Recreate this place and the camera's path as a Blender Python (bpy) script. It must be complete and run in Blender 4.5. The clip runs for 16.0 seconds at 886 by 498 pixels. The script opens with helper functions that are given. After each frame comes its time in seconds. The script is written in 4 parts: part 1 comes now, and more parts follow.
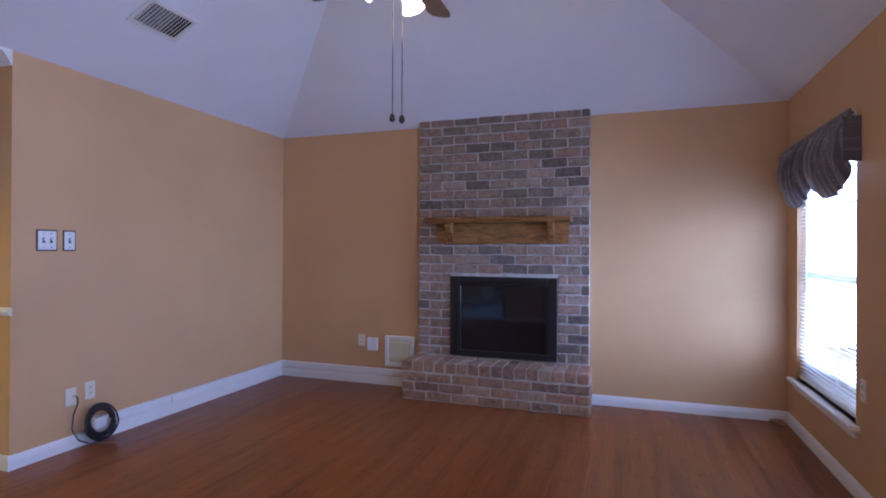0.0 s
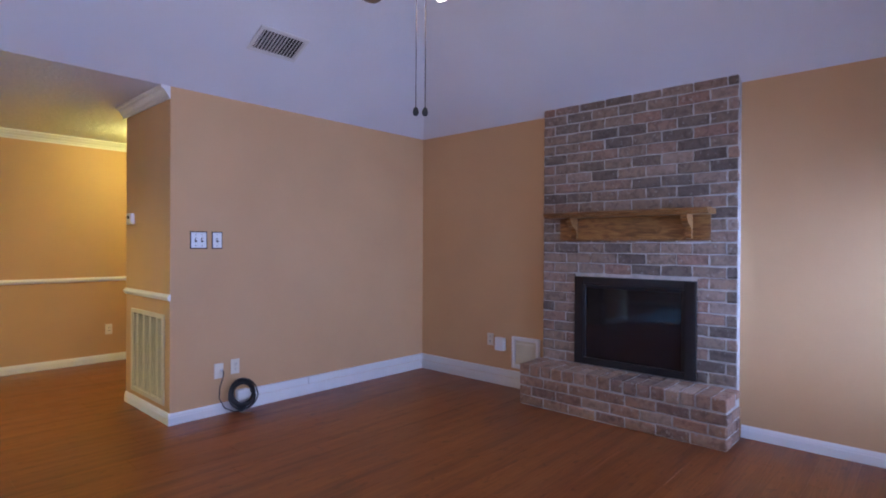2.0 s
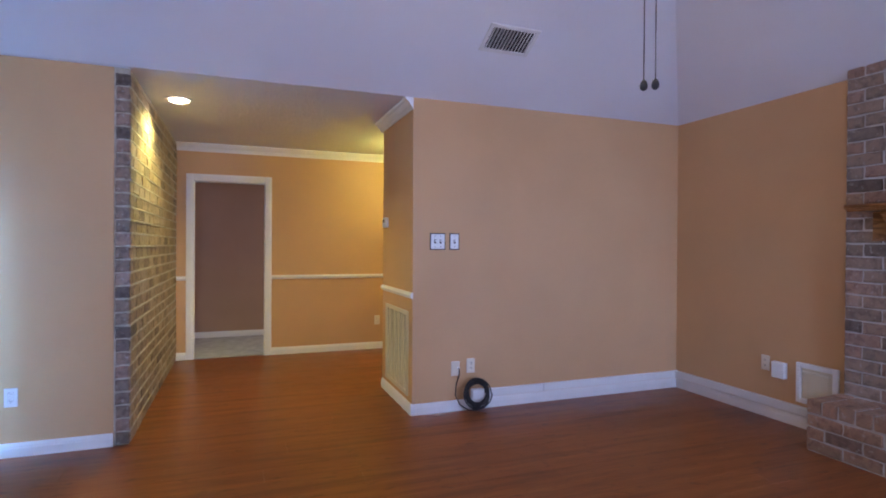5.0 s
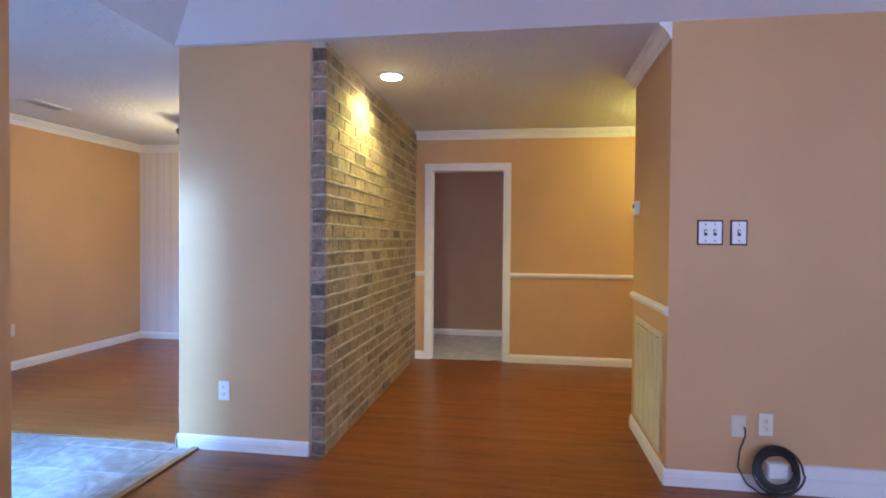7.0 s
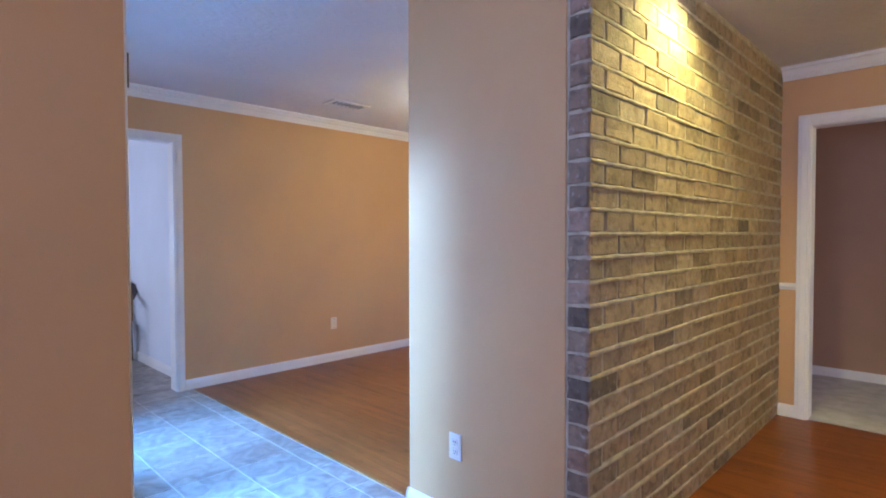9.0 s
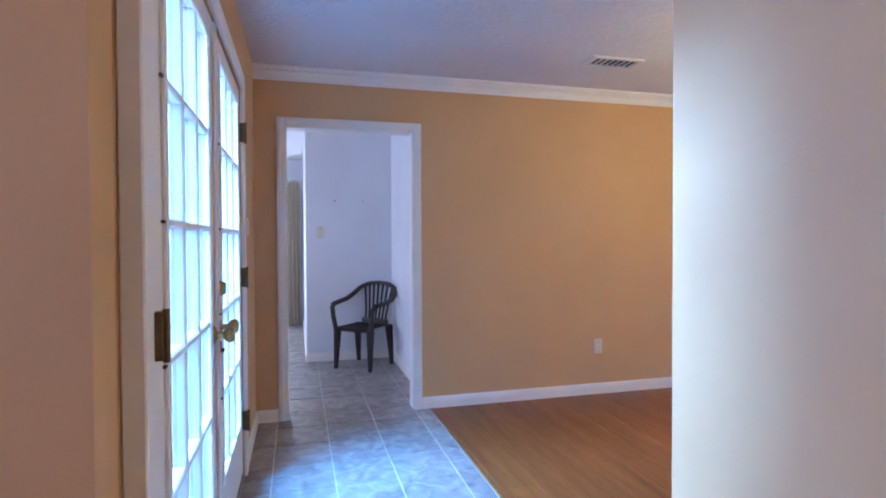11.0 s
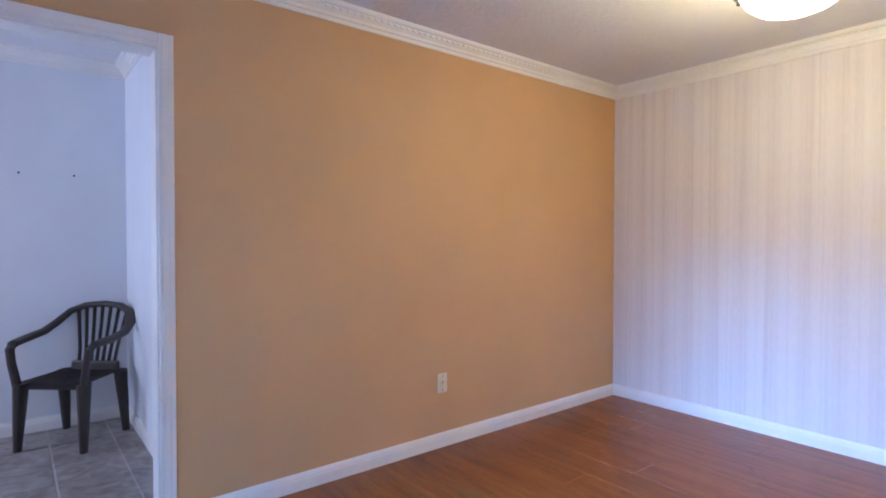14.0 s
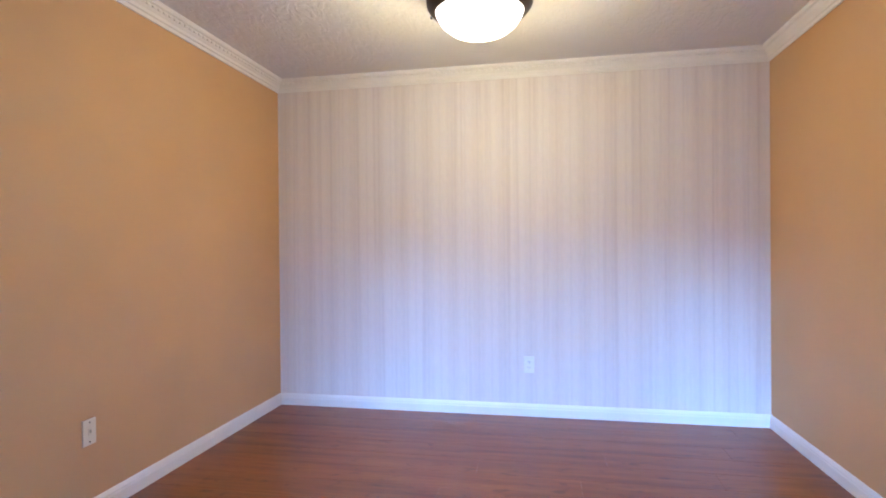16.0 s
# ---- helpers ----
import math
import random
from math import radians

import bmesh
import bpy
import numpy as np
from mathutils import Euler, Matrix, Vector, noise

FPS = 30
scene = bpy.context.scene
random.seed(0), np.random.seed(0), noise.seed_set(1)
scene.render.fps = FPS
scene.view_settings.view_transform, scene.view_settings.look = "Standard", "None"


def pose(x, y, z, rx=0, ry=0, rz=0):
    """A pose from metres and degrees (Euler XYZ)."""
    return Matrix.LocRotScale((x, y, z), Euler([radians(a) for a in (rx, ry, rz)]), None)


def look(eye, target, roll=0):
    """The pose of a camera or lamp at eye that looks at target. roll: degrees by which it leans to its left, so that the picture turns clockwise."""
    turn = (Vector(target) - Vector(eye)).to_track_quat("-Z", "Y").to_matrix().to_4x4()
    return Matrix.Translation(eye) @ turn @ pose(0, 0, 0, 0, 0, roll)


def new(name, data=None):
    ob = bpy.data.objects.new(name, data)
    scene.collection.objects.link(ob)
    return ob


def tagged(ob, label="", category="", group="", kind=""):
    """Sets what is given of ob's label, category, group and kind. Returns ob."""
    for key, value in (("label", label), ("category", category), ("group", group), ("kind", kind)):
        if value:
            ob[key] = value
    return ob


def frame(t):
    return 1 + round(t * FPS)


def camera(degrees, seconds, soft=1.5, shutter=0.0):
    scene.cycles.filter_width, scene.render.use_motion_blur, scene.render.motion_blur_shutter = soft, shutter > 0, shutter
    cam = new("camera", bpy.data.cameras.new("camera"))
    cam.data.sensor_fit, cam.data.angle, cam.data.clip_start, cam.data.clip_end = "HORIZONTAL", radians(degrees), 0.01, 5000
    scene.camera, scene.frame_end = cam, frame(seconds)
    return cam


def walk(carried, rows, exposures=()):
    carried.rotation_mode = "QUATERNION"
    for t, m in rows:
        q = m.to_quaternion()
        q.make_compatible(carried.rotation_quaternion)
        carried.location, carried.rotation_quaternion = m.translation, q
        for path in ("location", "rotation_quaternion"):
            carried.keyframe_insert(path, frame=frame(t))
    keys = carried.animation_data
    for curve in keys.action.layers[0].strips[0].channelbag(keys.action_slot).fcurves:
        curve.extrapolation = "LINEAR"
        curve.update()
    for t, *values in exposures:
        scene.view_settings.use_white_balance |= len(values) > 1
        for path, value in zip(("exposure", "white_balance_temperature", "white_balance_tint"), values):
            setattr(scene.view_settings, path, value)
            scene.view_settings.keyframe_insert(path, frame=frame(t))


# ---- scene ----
cam = camera(78.8, 16.0, soft=1.9)
PATH = [
    (0, (0.227, 0.479, 1.284), (-0.429, 2.369, 1.292), 0.3),
    (0.5, (0.454, 0.587, 1.283), (-0.415, 2.389, 1.29), 0.3),
    (1, (0.646, 0.755, 1.296), (-0.395, 2.463, 1.297), 0.4),
    (1.5, (0.855, 0.917, 1.302), (-0.342, 2.519, 1.298), 0.3),
    (2, (0.895, 1.068, 1.301), (-0.452, 2.546, 1.291), 0.3),
    (2.5, (0.904, 1.204, 1.312), (-0.581, 2.544, 1.297), 0.3),
    (3, (0.955, 1.3, 1.315), (-0.658, 2.483, 1.298), 0.3),
    (3.5, (0.958, 1.314, 1.315), (-0.739, 2.371, 1.295), 0.3),
    (5.8, (0.535, 1.53, 1.285), (-1.422, 1.926, 1.27), 0.4),
    (6, (0.451, 1.6, 1.275), (-1.528, 1.89, 1.257), 0.4),
    (6.5, (0.172, 1.744, 1.286), (-1.827, 1.702, 1.257), 0.5),
    (7, (-0.181, 1.853, 1.291), (-2.159, 1.559, 1.255), 0.5),
    (7.5, (-0.517, 1.93, 1.287), (-2.418, 1.311, 1.252), 0.4),
    (8, (-0.875, 1.854, 1.302), (-2.669, 0.971, 1.255), 0.4),
    (8.5, (-1.205, 1.772, 1.3), (-2.855, 0.642, 1.251), 0.1),
    (9, (-1.498, 1.655, 1.287), (-2.931, 0.261, 1.233), -0.1),
    (9.5, (-1.769, 1.522, 1.28), (-2.999, -0.056, 1.234), 0.1),
    (10, (-2.037, 1.363, 1.272), (-2.988, -0.397, 1.233), 0.0),
    (12.3, (-2.462, 0.26, 1.245), (-2.803, -1.711, 1.21), -0.4),
    (12.5, (-2.5, 0.17, 1.249), (-2.858, -1.797, 1.212), -0.4),
    (13, (-2.535, -0.043, 1.248), (-3.095, -1.963, 1.209), -0.1),
    (13.5, (-2.589, -0.228, 1.243), (-3.551, -1.981, 1.2), 0.1),
    (14, (-2.644, -0.454, 1.251), (-3.892, -2.016, 1.211), 0.1),
    (14.5, (-2.649, -0.665, 1.183), (-4.216, -1.908, 1.175), -0.7),
    (15, (-2.666, -0.852, 1.171), (-4.461, -1.735, 1.161), -0.5),
    (15.5, (-2.668, -0.993, 1.162), (-4.583, -1.573, 1.162), -0.4),
    (16, (-2.614, -1.002, 1.187), (-4.579, -1.369, 1.176), -0.5),
]
walk(cam, [(t, look(eye, target, roll)) for t, eye, target, roll in PATH], exposures=[(0.0, -0.04, 5900, 13), (3.0, -0.1, 6150, 14), (7.0, 0.03, 6400, 15), (10.0, 0.06, 6300, 18), (12.5, 0.18, 6300, 20), (14.5, 0.2, 6300, 17), (16.0, 0.16, 6300, 17)])

# ---- world, sun, large lights ----
world = bpy.data.worlds.new("sky_world")
scene.world = world
world.use_nodes = True
sky = world.node_tree.nodes.new("ShaderNodeTexSky")
sky.sky_type, sky.sun_disc = "NISHITA", False
sky.sun_elevation, sky.sun_rotation = radians(46), radians(14)
world.node_tree.links.new(sky.outputs["Color"], world.node_tree.nodes["Background"].inputs["Color"])
world.node_tree.nodes["Background"].inputs["Strength"].default_value = 0.05
sun = new("sun", bpy.data.lights.new("sun", "SUN"))
sun.data.energy, sun.data.angle, sun.data.color = 1.5, radians(12), (1.0, 0.96, 0.9)
sun.matrix_world = look((6, 24, 26), (0, 0, 0))
DAY = (0.43, 0.55, 1.0)


def day_lamp(name, eye, target, w, h, watts, colour=DAY, spread=180):
    lamp = new(name, bpy.data.lights.new(name, "AREA"))
    lamp.data.shape, lamp.data.size, lamp.data.size_y = "RECTANGLE", w, h
    lamp.data.energy, lamp.data.color, lamp.data.spread = watts, colour, radians(spread)
    lamp.matrix_world = look(eye, target)


def point_lamp(name, at, watts, colour, size):
    lamp = new(name, bpy.data.lights.new(name, "POINT"))
    lamp.data.energy, lamp.data.color, lamp.data.shadow_soft_size = watts, colour, size
    lamp.matrix_world = pose(*at)


WARM = (1.0, 0.92, 0.29)
day_lamp("living_window_daylight", (1.66, 4.95, 1.52), (0.3, 5.0, 1.85), 2.8, 1.95, 430, (0.39, 0.55, 1.0))
# added fill from behind the walker, where no window is seen
day_lamp("living_rear_fill", (1.62, 1.2, 1.35), (-0.5, 1.8, 3.1), 1.5, 1.6, 66, (0.46, 0.57, 0.96))
day_lamp("patio_daylight", (1.3, -1.4, 2.85), (-3.2, -0.6, 1.2), 1.3, 0.9, 190, (0.20, 0.46, 1.0), 68)
day_lamp("patio_overhead_daylight", (-1.0, -0.9, 2.95), (-2.75, -1.45, 0.0), 1.1, 1.1, 100, (0.08, 0.40, 1.0), 50)
day_lamp("kitchen_window_daylight", (-1.35, -7.6, 1.15), (-2.0, -5.0, 0.8), 1.3, 1.8, 60, (0.60, 0.76, 1.0))
day_lamp("kitchen_side_daylight", (0.45, -4.3, 1.4), (-2.5, -4.2, 0.9), 1.3, 1.3, 48, (0.62, 0.72, 1.0))
# added fill for the bedroom carpet, placed out of sight to the north
day_lamp("bedroom_fill", (-6.6, 4.35, 1.45), (-6.6, 1.6, 0.0), 0.9, 1.2, 26, (0.75, 0.82, 1.0))
point_lamp("dining_bulb", (-5.14, -1.29, 2.10), 33, (1.0, 0.87, 0.44), 0.1)
point_lamp("hall_corner_bulb", (-5.0, 3.25, 2.25), 28, (1.0, 0.95, 0.22), 0.08)
hall_spot = new("hall_recessed_bulb", bpy.data.lights.new("hall_recessed_bulb", "SPOT"))
hall_spot.data.energy, hall_spot.data.color, hall_spot.data.spot_size, hall_spot.data.spot_blend = 85, WARM, radians(150), 0.7
hall_spot.data.shadow_soft_size = 0.05
hall_spot.matrix_world = look((-3.905, 0.92, 2.40), (-3.91, 0.91, 0))


# ---- materials ----
class Mat:
    """A small node-tree writer round one Principled material."""

    def __init__(self, name, colour, rough=0.6, metal=0.0):
        self.m = bpy.data.materials.new(name)
        self.m.use_nodes = True
        self.n, self.l = self.m.node_tree.nodes, self.m.node_tree.links
        self.b = self.n["Principled BSDF"]
        self.b.inputs["Base Color"].default_value = (*colour, 1)
        self.b.inputs["Roughness"].default_value = rough
        self.b.inputs["Metallic"].default_value = metal
        self.colour = colour

    def coords(self, scale=(1, 1, 1), world_space=True):
        mp = self.n.new("ShaderNodeMapping")
        mp.inputs["Scale"].default_value = scale
        if world_space:
            g = self.n.new("ShaderNodeNewGeometry")
            self.l.new(g.outputs["Position"], mp.inputs["Vector"])
        else:
            g = self.n.new("ShaderNodeTexCoord")
            self.l.new(g.outputs["Object"], mp.inputs["Vector"])
        return mp.outputs["Vector"]

    def noise(self, scale, detail=4.0, stretch=(1, 1, 1), world_space=True, distort=0.0):
        t = self.n.new("ShaderNodeTexNoise")
        t.inputs["Scale"].default_value, t.inputs["Detail"].default_value = scale, detail
        t.inputs["Distortion"].default_value = distort
        self.l.new(self.coords(stretch, world_space), t.inputs["Vector"])
        return t.outputs["Fac"]

    def ramp(self, fac, stops):
        r = self.n.new("ShaderNodeValToRGB")
        e = r.color_ramp.elements
        while len(e) < len(stops):
            e.new(0.5)
        for el, (p, c) in zip(e, stops):
            el.position, el.color = p, (*c, 1) if len(c) == 3 else c
        self.l.new(fac, r.inputs["Fac"])
        return r.outputs["Color"]

    def mix(self, a, b, fac, mode="MULTIPLY"):
        x = self.n.new("ShaderNodeMix")
        x.data_type, x.blend_type = "RGBA", mode
        for sock, v in ((x.inputs[0], fac), (x.inputs[6], a), (x.inputs[7], b)):
            if isinstance(v, (int, float)):
                sock.default_value = v
            elif isinstance(v, tuple):
                sock.default_value = (*v, 1)
            else:
                self.l.new(v, sock)
        return x.outputs[2]

    def base(self, socket):
        self.l.new(socket, self.b.inputs["Base Color"])
        return self

    def bump(self, fac, strength, distance=0.01):
        b = self.n.new("ShaderNodeBump")
        b.inputs["Strength"].default_value, b.inputs["Distance"].default_value = strength, distance
        self.l.new(fac, b.inputs["Height"])
        self.l.new(b.outputs["Normal"], self.b.inputs["Normal"])
        return self

    def random(self):
        return self.n.new("ShaderNodeObjectInfo").outputs["Random"]

    def rough(self, fac, lo, hi):
        r = self.n.new("ShaderNodeMapRange")
        r.inputs["To Min"].default_value, r.inputs["To Max"].default_value = lo, hi
        self.l.new(fac, r.inputs["Value"])
        self.l.new(r.outputs["Result"], self.b.inputs["Roughness"])
        return self


def speckled(name, colour, rough=0.6, metal=0.0, amount=0.12, scale=3.0, bump=0.05, fine=180.0):
    m = Mat(name, colour, rough, metal)
    lo = tuple(c * (1 - amount) for c in colour)
    hi = tuple(min(1, c * (1 + amount * 0.6)) for c in colour)
    m.base(m.ramp(m.noise(scale, 5), [(0.3, lo), (0.7, hi)]))
    m.bump(m.noise(fine, 3), bump, 0.004)
    m.rough(m.noise(scale * 2.3, 3), rough - 0.06, rough + 0.08)
    return m.m


M_WALL = speckled("tan_wall_paint", (0.60, 0.355, 0.168), 0.62, amount=0.06, scale=1.3, bump=0.12, fine=130)
M_WHITE = speckled("white_trim_paint", (0.80, 0.78, 0.75), 0.42, amount=0.05, scale=4, bump=0.03)
M_KITCHEN = speckled("pale_kitchen_paint", (0.74, 0.76, 0.80), 0.6, amount=0.05, scale=2, bump=0.1)
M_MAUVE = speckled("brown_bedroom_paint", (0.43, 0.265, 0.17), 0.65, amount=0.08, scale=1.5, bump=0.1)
M_PLASTIC = speckled("ivory_plastic", (0.74, 0.68, 0.55), 0.35, amount=0.03, bump=0.0)
M_WPLASTIC = speckled("white_plastic", (0.80, 0.80, 0.78), 0.35, amount=0.03, bump=0.0)
M_BLACK = speckled("black_enamel", (0.012, 0.012, 0.014), 0.32, amount=0.2, bump=0.02)
M_DARK = speckled("dark_void", (0.02, 0.02, 0.022), 0.7, amount=0.2)
M_RUBBER = speckled("black_cable_rubber", (0.015, 0.015, 0.016), 0.4, amount=0.2, bump=0.02)
M_BRASS = speckled("aged_brass", (0.46, 0.31, 0.12), 0.3, 1.0, amount=0.25, scale=30, bump=0.02)
M_HINGE = speckled("tarnished_brass", (0.16, 0.115, 0.06), 0.42, 0.9, amount=0.3, scale=30, bump=0.02)
M_BRONZE = speckled("dark_bronze", (0.06, 0.045, 0.035), 0.4, 0.7, amount=0.2, scale=20)
M_CHAIR = speckled("brown_moulded_plastic", (0.035, 0.026, 0.024), 0.45, amount=0.25, scale=9, bump=0.05)
M_MORTAR = speckled("pale_mortar", (0.52, 0.48, 0.44), 0.9, amount=0.25, scale=14, bump=0.6, fine=90)
M_MORTAR_HALL = speckled("tan_mortar", (0.47, 0.41, 0.32), 0.9, amount=0.3, scale=18, bump=0.8, fine=70)
M_GROUT = speckled("tile_grout", (0.50, 0.49, 0.47), 0.85, amount=0.2, scale=10, bump=0.3)
M_STEEL = speckled("white_enamelled_steel", (0.70, 0.69, 0.66), 0.45, amount=0.06, scale=8)
M_GRILLE = speckled("cream_enamelled_steel", (0.66, 0.58, 0.42), 0.45, amount=0.06, scale=8)
M_CARPET = speckled("pale_grey_carpet", (0.50, 0.48, 0.47), 0.95, amount=0.2, scale=9, bump=0.8, fine=260)
M_CONCRETE = speckled("patio_concrete", (0.42, 0.41, 0.40), 0.85, amount=0.2, scale=3, bump=0.4, fine=70)
M_SUBFLOOR = speckled("dark_underlay", (0.07, 0.028, 0.012), 0.7, amount=0.2)

# knock-down textured ceiling paint
c = Mat("textured_ceiling_paint", (0.70, 0.69, 0.71), 0.75)
c.base(c.ramp(c.noise(1.1, 4), [(0.3, (0.66, 0.65, 0.67)), (0.7, (0.73, 0.72, 0.735))]))
c.bump(c.ramp(c.noise(11, 5, (1, 1.6, 1), distort=1.4), [(0.42, (0, 0, 0)), (0.56, (1, 1, 1))]), 0.36, 0.006)
M_CEILING = c.m

# smoother vault paint
c = Mat("vault_ceiling_paint", (0.66, 0.66, 0.70), 0.75)
c.base(c.ramp(c.noise(0.9, 4), [(0.3, (0.72, 0.72, 0.75)), (0.7, (0.78, 0.78, 0.805))]))
c.bump(c.noise(26, 5, distort=0.8), 0.3, 0.004)
M_VAULT = c.m

# faded vertical stripes of a pale wallpaper
c = Mat("striped_wallpaper", (0.7, 0.64, 0.6), 0.6)
def bands(period, lean):
    w = c.n.new("ShaderNodeTexWave")
    w.wave_type, w.bands_direction = "BANDS", "Y"
    w.inputs["Scale"].default_value = 2 * math.pi / (20 * period)
    w.inputs["Distortion"].default_value = lean
    c.l.new(c.coords(), w.inputs["Vector"])
    return w.outputs["Fac"]


wide = c.ramp(bands(0.182, 0.0), [(0.25, (0.715, 0.655, 0.625)), (0.6, (0.745, 0.69, 0.66))])
thin = c.ramp(bands(0.091, 0.12), [(0.02, (0.91, 0.90, 0.91)), (0.10, (1, 1, 1))])
fleck = c.ramp(c.noise(24, 4, (0.0, 1, 0.012)), [(0.36, (0.915, 0.90, 0.905)), (0.47, (1, 1, 1))])
flow = c.ramp(c.noise(60, 4, (0.0, 1, 0.25)), [(0.35, (0.94, 0.935, 0.94)), (0.65, (1, 1, 1))])
c.base(c.mix(c.mix(c.mix(wide, thin, 0.4), fleck, 0.9), flow, 0.6)).bump(c.noise(220, 2), 0.06, 0.003)
M_PAPERED = c.m

# laminate planks, grain along y
c = Mat("cherry_laminate", (0.3, 0.1, 0.04), 0.26)
fig = c.ramp(c.noise(9, 6, (1.6, 0.10, 1), distort=0.25), [(0.28, (0.14, 0.038, 0.011)), (0.48, (0.235, 0.068, 0.018)), (0.72, (0.295, 0.096, 0.027))])
fine = c.ramp(c.noise(70, 5, (1.5, 0.06, 1)), [(0.35, (0.74, 0.70, 0.67)), (0.58, (1, 1, 1))])
knot = c.ramp(c.noise(21, 3, (1.2, 0.5, 1), distort=0.5), [(0.60, (1, 1, 1)), (0.72, (0.48, 0.42, 0.40))])
tone = c.ramp(c.random(), [(0.0, (0.92, 0.91, 0.90)), (1.0, (1.06, 1.04, 1.0))])
c.base(c.mix(c.mix(c.mix(fig, fine, 0.9), knot, 0.8), tone, 1.0))
c.bump(c.noise(160, 3, (1, 0.06, 1)), 0.05, 0.002).rough(c.noise(7, 4), 0.25, 0.38)
c.b.inputs["Specular IOR Level"].default_value = 0.38
M_PLANK = c.m

# oak of the mantel, grain along x
c = Mat("honey_oak", (0.4, 0.2, 0.07), 0.38)
fig = c.ramp(c.noise(11, 6, (0.5, 3, 2.4), distort=1.6), [(0.35, (0.17, 0.066, 0.016)), (0.55, (0.33, 0.15, 0.045)), (0.75, (0.41, 0.20, 0.065))])
fine = c.ramp(c.noise(80, 5, (0.08, 1.5, 1.5)), [(0.35, (0.7, 0.66, 0.6)), (0.6, (1, 1, 1))])
c.base(c.mix(fig, fine, 0.9)).bump(c.noise(120, 3, (0.08, 1, 1)), 0.15, 0.002)
M_OAK = c.m


def brick_mat(name, stops):
    c = Mat(name, (0.3, 0.2, 0.15), 0.88)
    tone = c.ramp(c.random(), stops)
    blot = c.ramp(c.noise(22, 6, distort=0.6), [(0.33, (0.55, 0.53, 0.52)), (0.5, (1, 1, 1)), (0.70, (1.32, 1.28, 1.22))])
    lime = c.ramp(c.noise(34, 5), [(0.60, (0, 0, 0)), (0.74, (0.55, 0.55, 0.55))])
    c.base(c.mix(c.mix(tone, blot, 0.75), (0.50, 0.46, 0.42), lime, "MIX"))
    c.bump(c.noise(75, 6), 0.7, 0.006)
    return c.m


M_BRICK = brick_mat("antique_brick", [(0.0, (0.115, 0.088, 0.072)), (0.14, (0.18, 0.135, 0.105)), (0.36, (0.25, 0.18, 0.135)), (0.6, (0.28, 0.195, 0.145)), (0.8, (0.29, 0.17, 0.125)), (1.0, (0.34, 0.265, 0.215))])
M_BRICK_HEARTH = brick_mat("antique_hearth_brick", [(0.0, (0.15, 0.09, 0.07)), (0.2, (0.24, 0.145, 0.10)), (0.55, (0.31, 0.185, 0.12)), (0.8, (0.33, 0.18, 0.115)), (1.0, (0.36, 0.26, 0.19))])
M_BRICK_HALL = brick_mat("antique_hall_brick", [(0.0, (0.15, 0.12, 0.10)), (0.09, (0.24, 0.185, 0.135)), (0.4, (0.32, 0.245, 0.17)), (0.75, (0.37, 0.28, 0.19)), (1.0, (0.40, 0.32, 0.23))])

# mottled floor tile
c = Mat("mottled_grey_tile", (0.3, 0.27, 0.25), 0.3)
mott = c.ramp(c.noise(9, 7, distort=1.2), [(0.3, (0.17, 0.145, 0.13)), (0.5, (0.27, 0.24, 0.22)), (0.7, (0.38, 0.35, 0.33))])
c.base(c.mix(mott, c.ramp(c.random(), [(0, (0.88, 0.87, 0.86)), (1, (1.06, 1.06, 1.06))]), 1.0))
c.bump(c.noise(30, 4), 0.12, 0.004).rough(c.noise(12, 4), 0.22, 0.42)
M_TILE = c.m

# lap siding board
c = Mat("pinkish_lap_siding", (0.6, 0.42, 0.4), 0.6)
c.base(c.ramp(c.noise(2.5, 5, (0.4, 1, 3)), [(0.3, (0.60, 0.44, 0.44)), (0.7, (0.70, 0.54, 0.53))]))
c.bump(c.noise(45, 5, (0.15, 1, 1.4), distort=1), 0.5, 0.004)
M_SIDING = c.m

# valance satin with vertical dashes
c = Mat("striped_satin", (0.1, 0.08, 0.08), 0.45)
band = c.ramp(c.noise(13, 2, (0, 1, 0.0)), [(0.42, (0.07, 0.055, 0.065)), (0.5, (0.19, 0.165, 0.175)), (0.58, (0.10, 0.075, 0.075))])
dash = c.ramp(c.noise(75, 2, (0, 0.5, 1.2)), [(0.60, (1, 1, 1)), (0.68, (2.6, 2.3, 1.9))])
c.base(c.mix(band, dash, 0.8)).bump(c.noise(300, 2), 0.15, 0.002)
c.b.inputs["Sheen Weight"].default_value = 0.4
M_SATIN = c.m

c = Mat("beige_curtain_cloth", (0.5, 0.44, 0.32), 0.8)
c.base(c.ramp(c.noise(6, 4, (1, 1, 0.1)), [(0.3, (0.68, 0.58, 0.42)), (0.7, (0.82, 0.74, 0.58))])).bump(c.noise(400, 2), 0.2, 0.002)
M_CURTAIN = c.m

c = Mat("fan_blade_walnut", (0.16, 0.09, 0.05), 0.4)
c.base(c.ramp(c.noise(20, 5, (1, 1, 1), False), [(0.3, (0.10, 0.07, 0.05)), (0.7, (0.18, 0.13, 0.10))]))
M_BLADE = c.m


def glass_mat(name, tint, rough=0.02):
    c = Mat(name, tint, rough)
    c.b.inputs["Transmission Weight"].default_value, c.b.inputs["IOR"].default_value = 1.0, 1.45
    return c.m


M_GLASS = glass_mat("clear_pane_glass", (0.96, 0.98, 1.0), 0.0)
c = Mat("smoked_fire_glass", (0.008, 0.008, 0.01), 0.05)
c.rough(c.noise(6, 3), 0.03, 0.09)
M_FIREGLASS = c.m


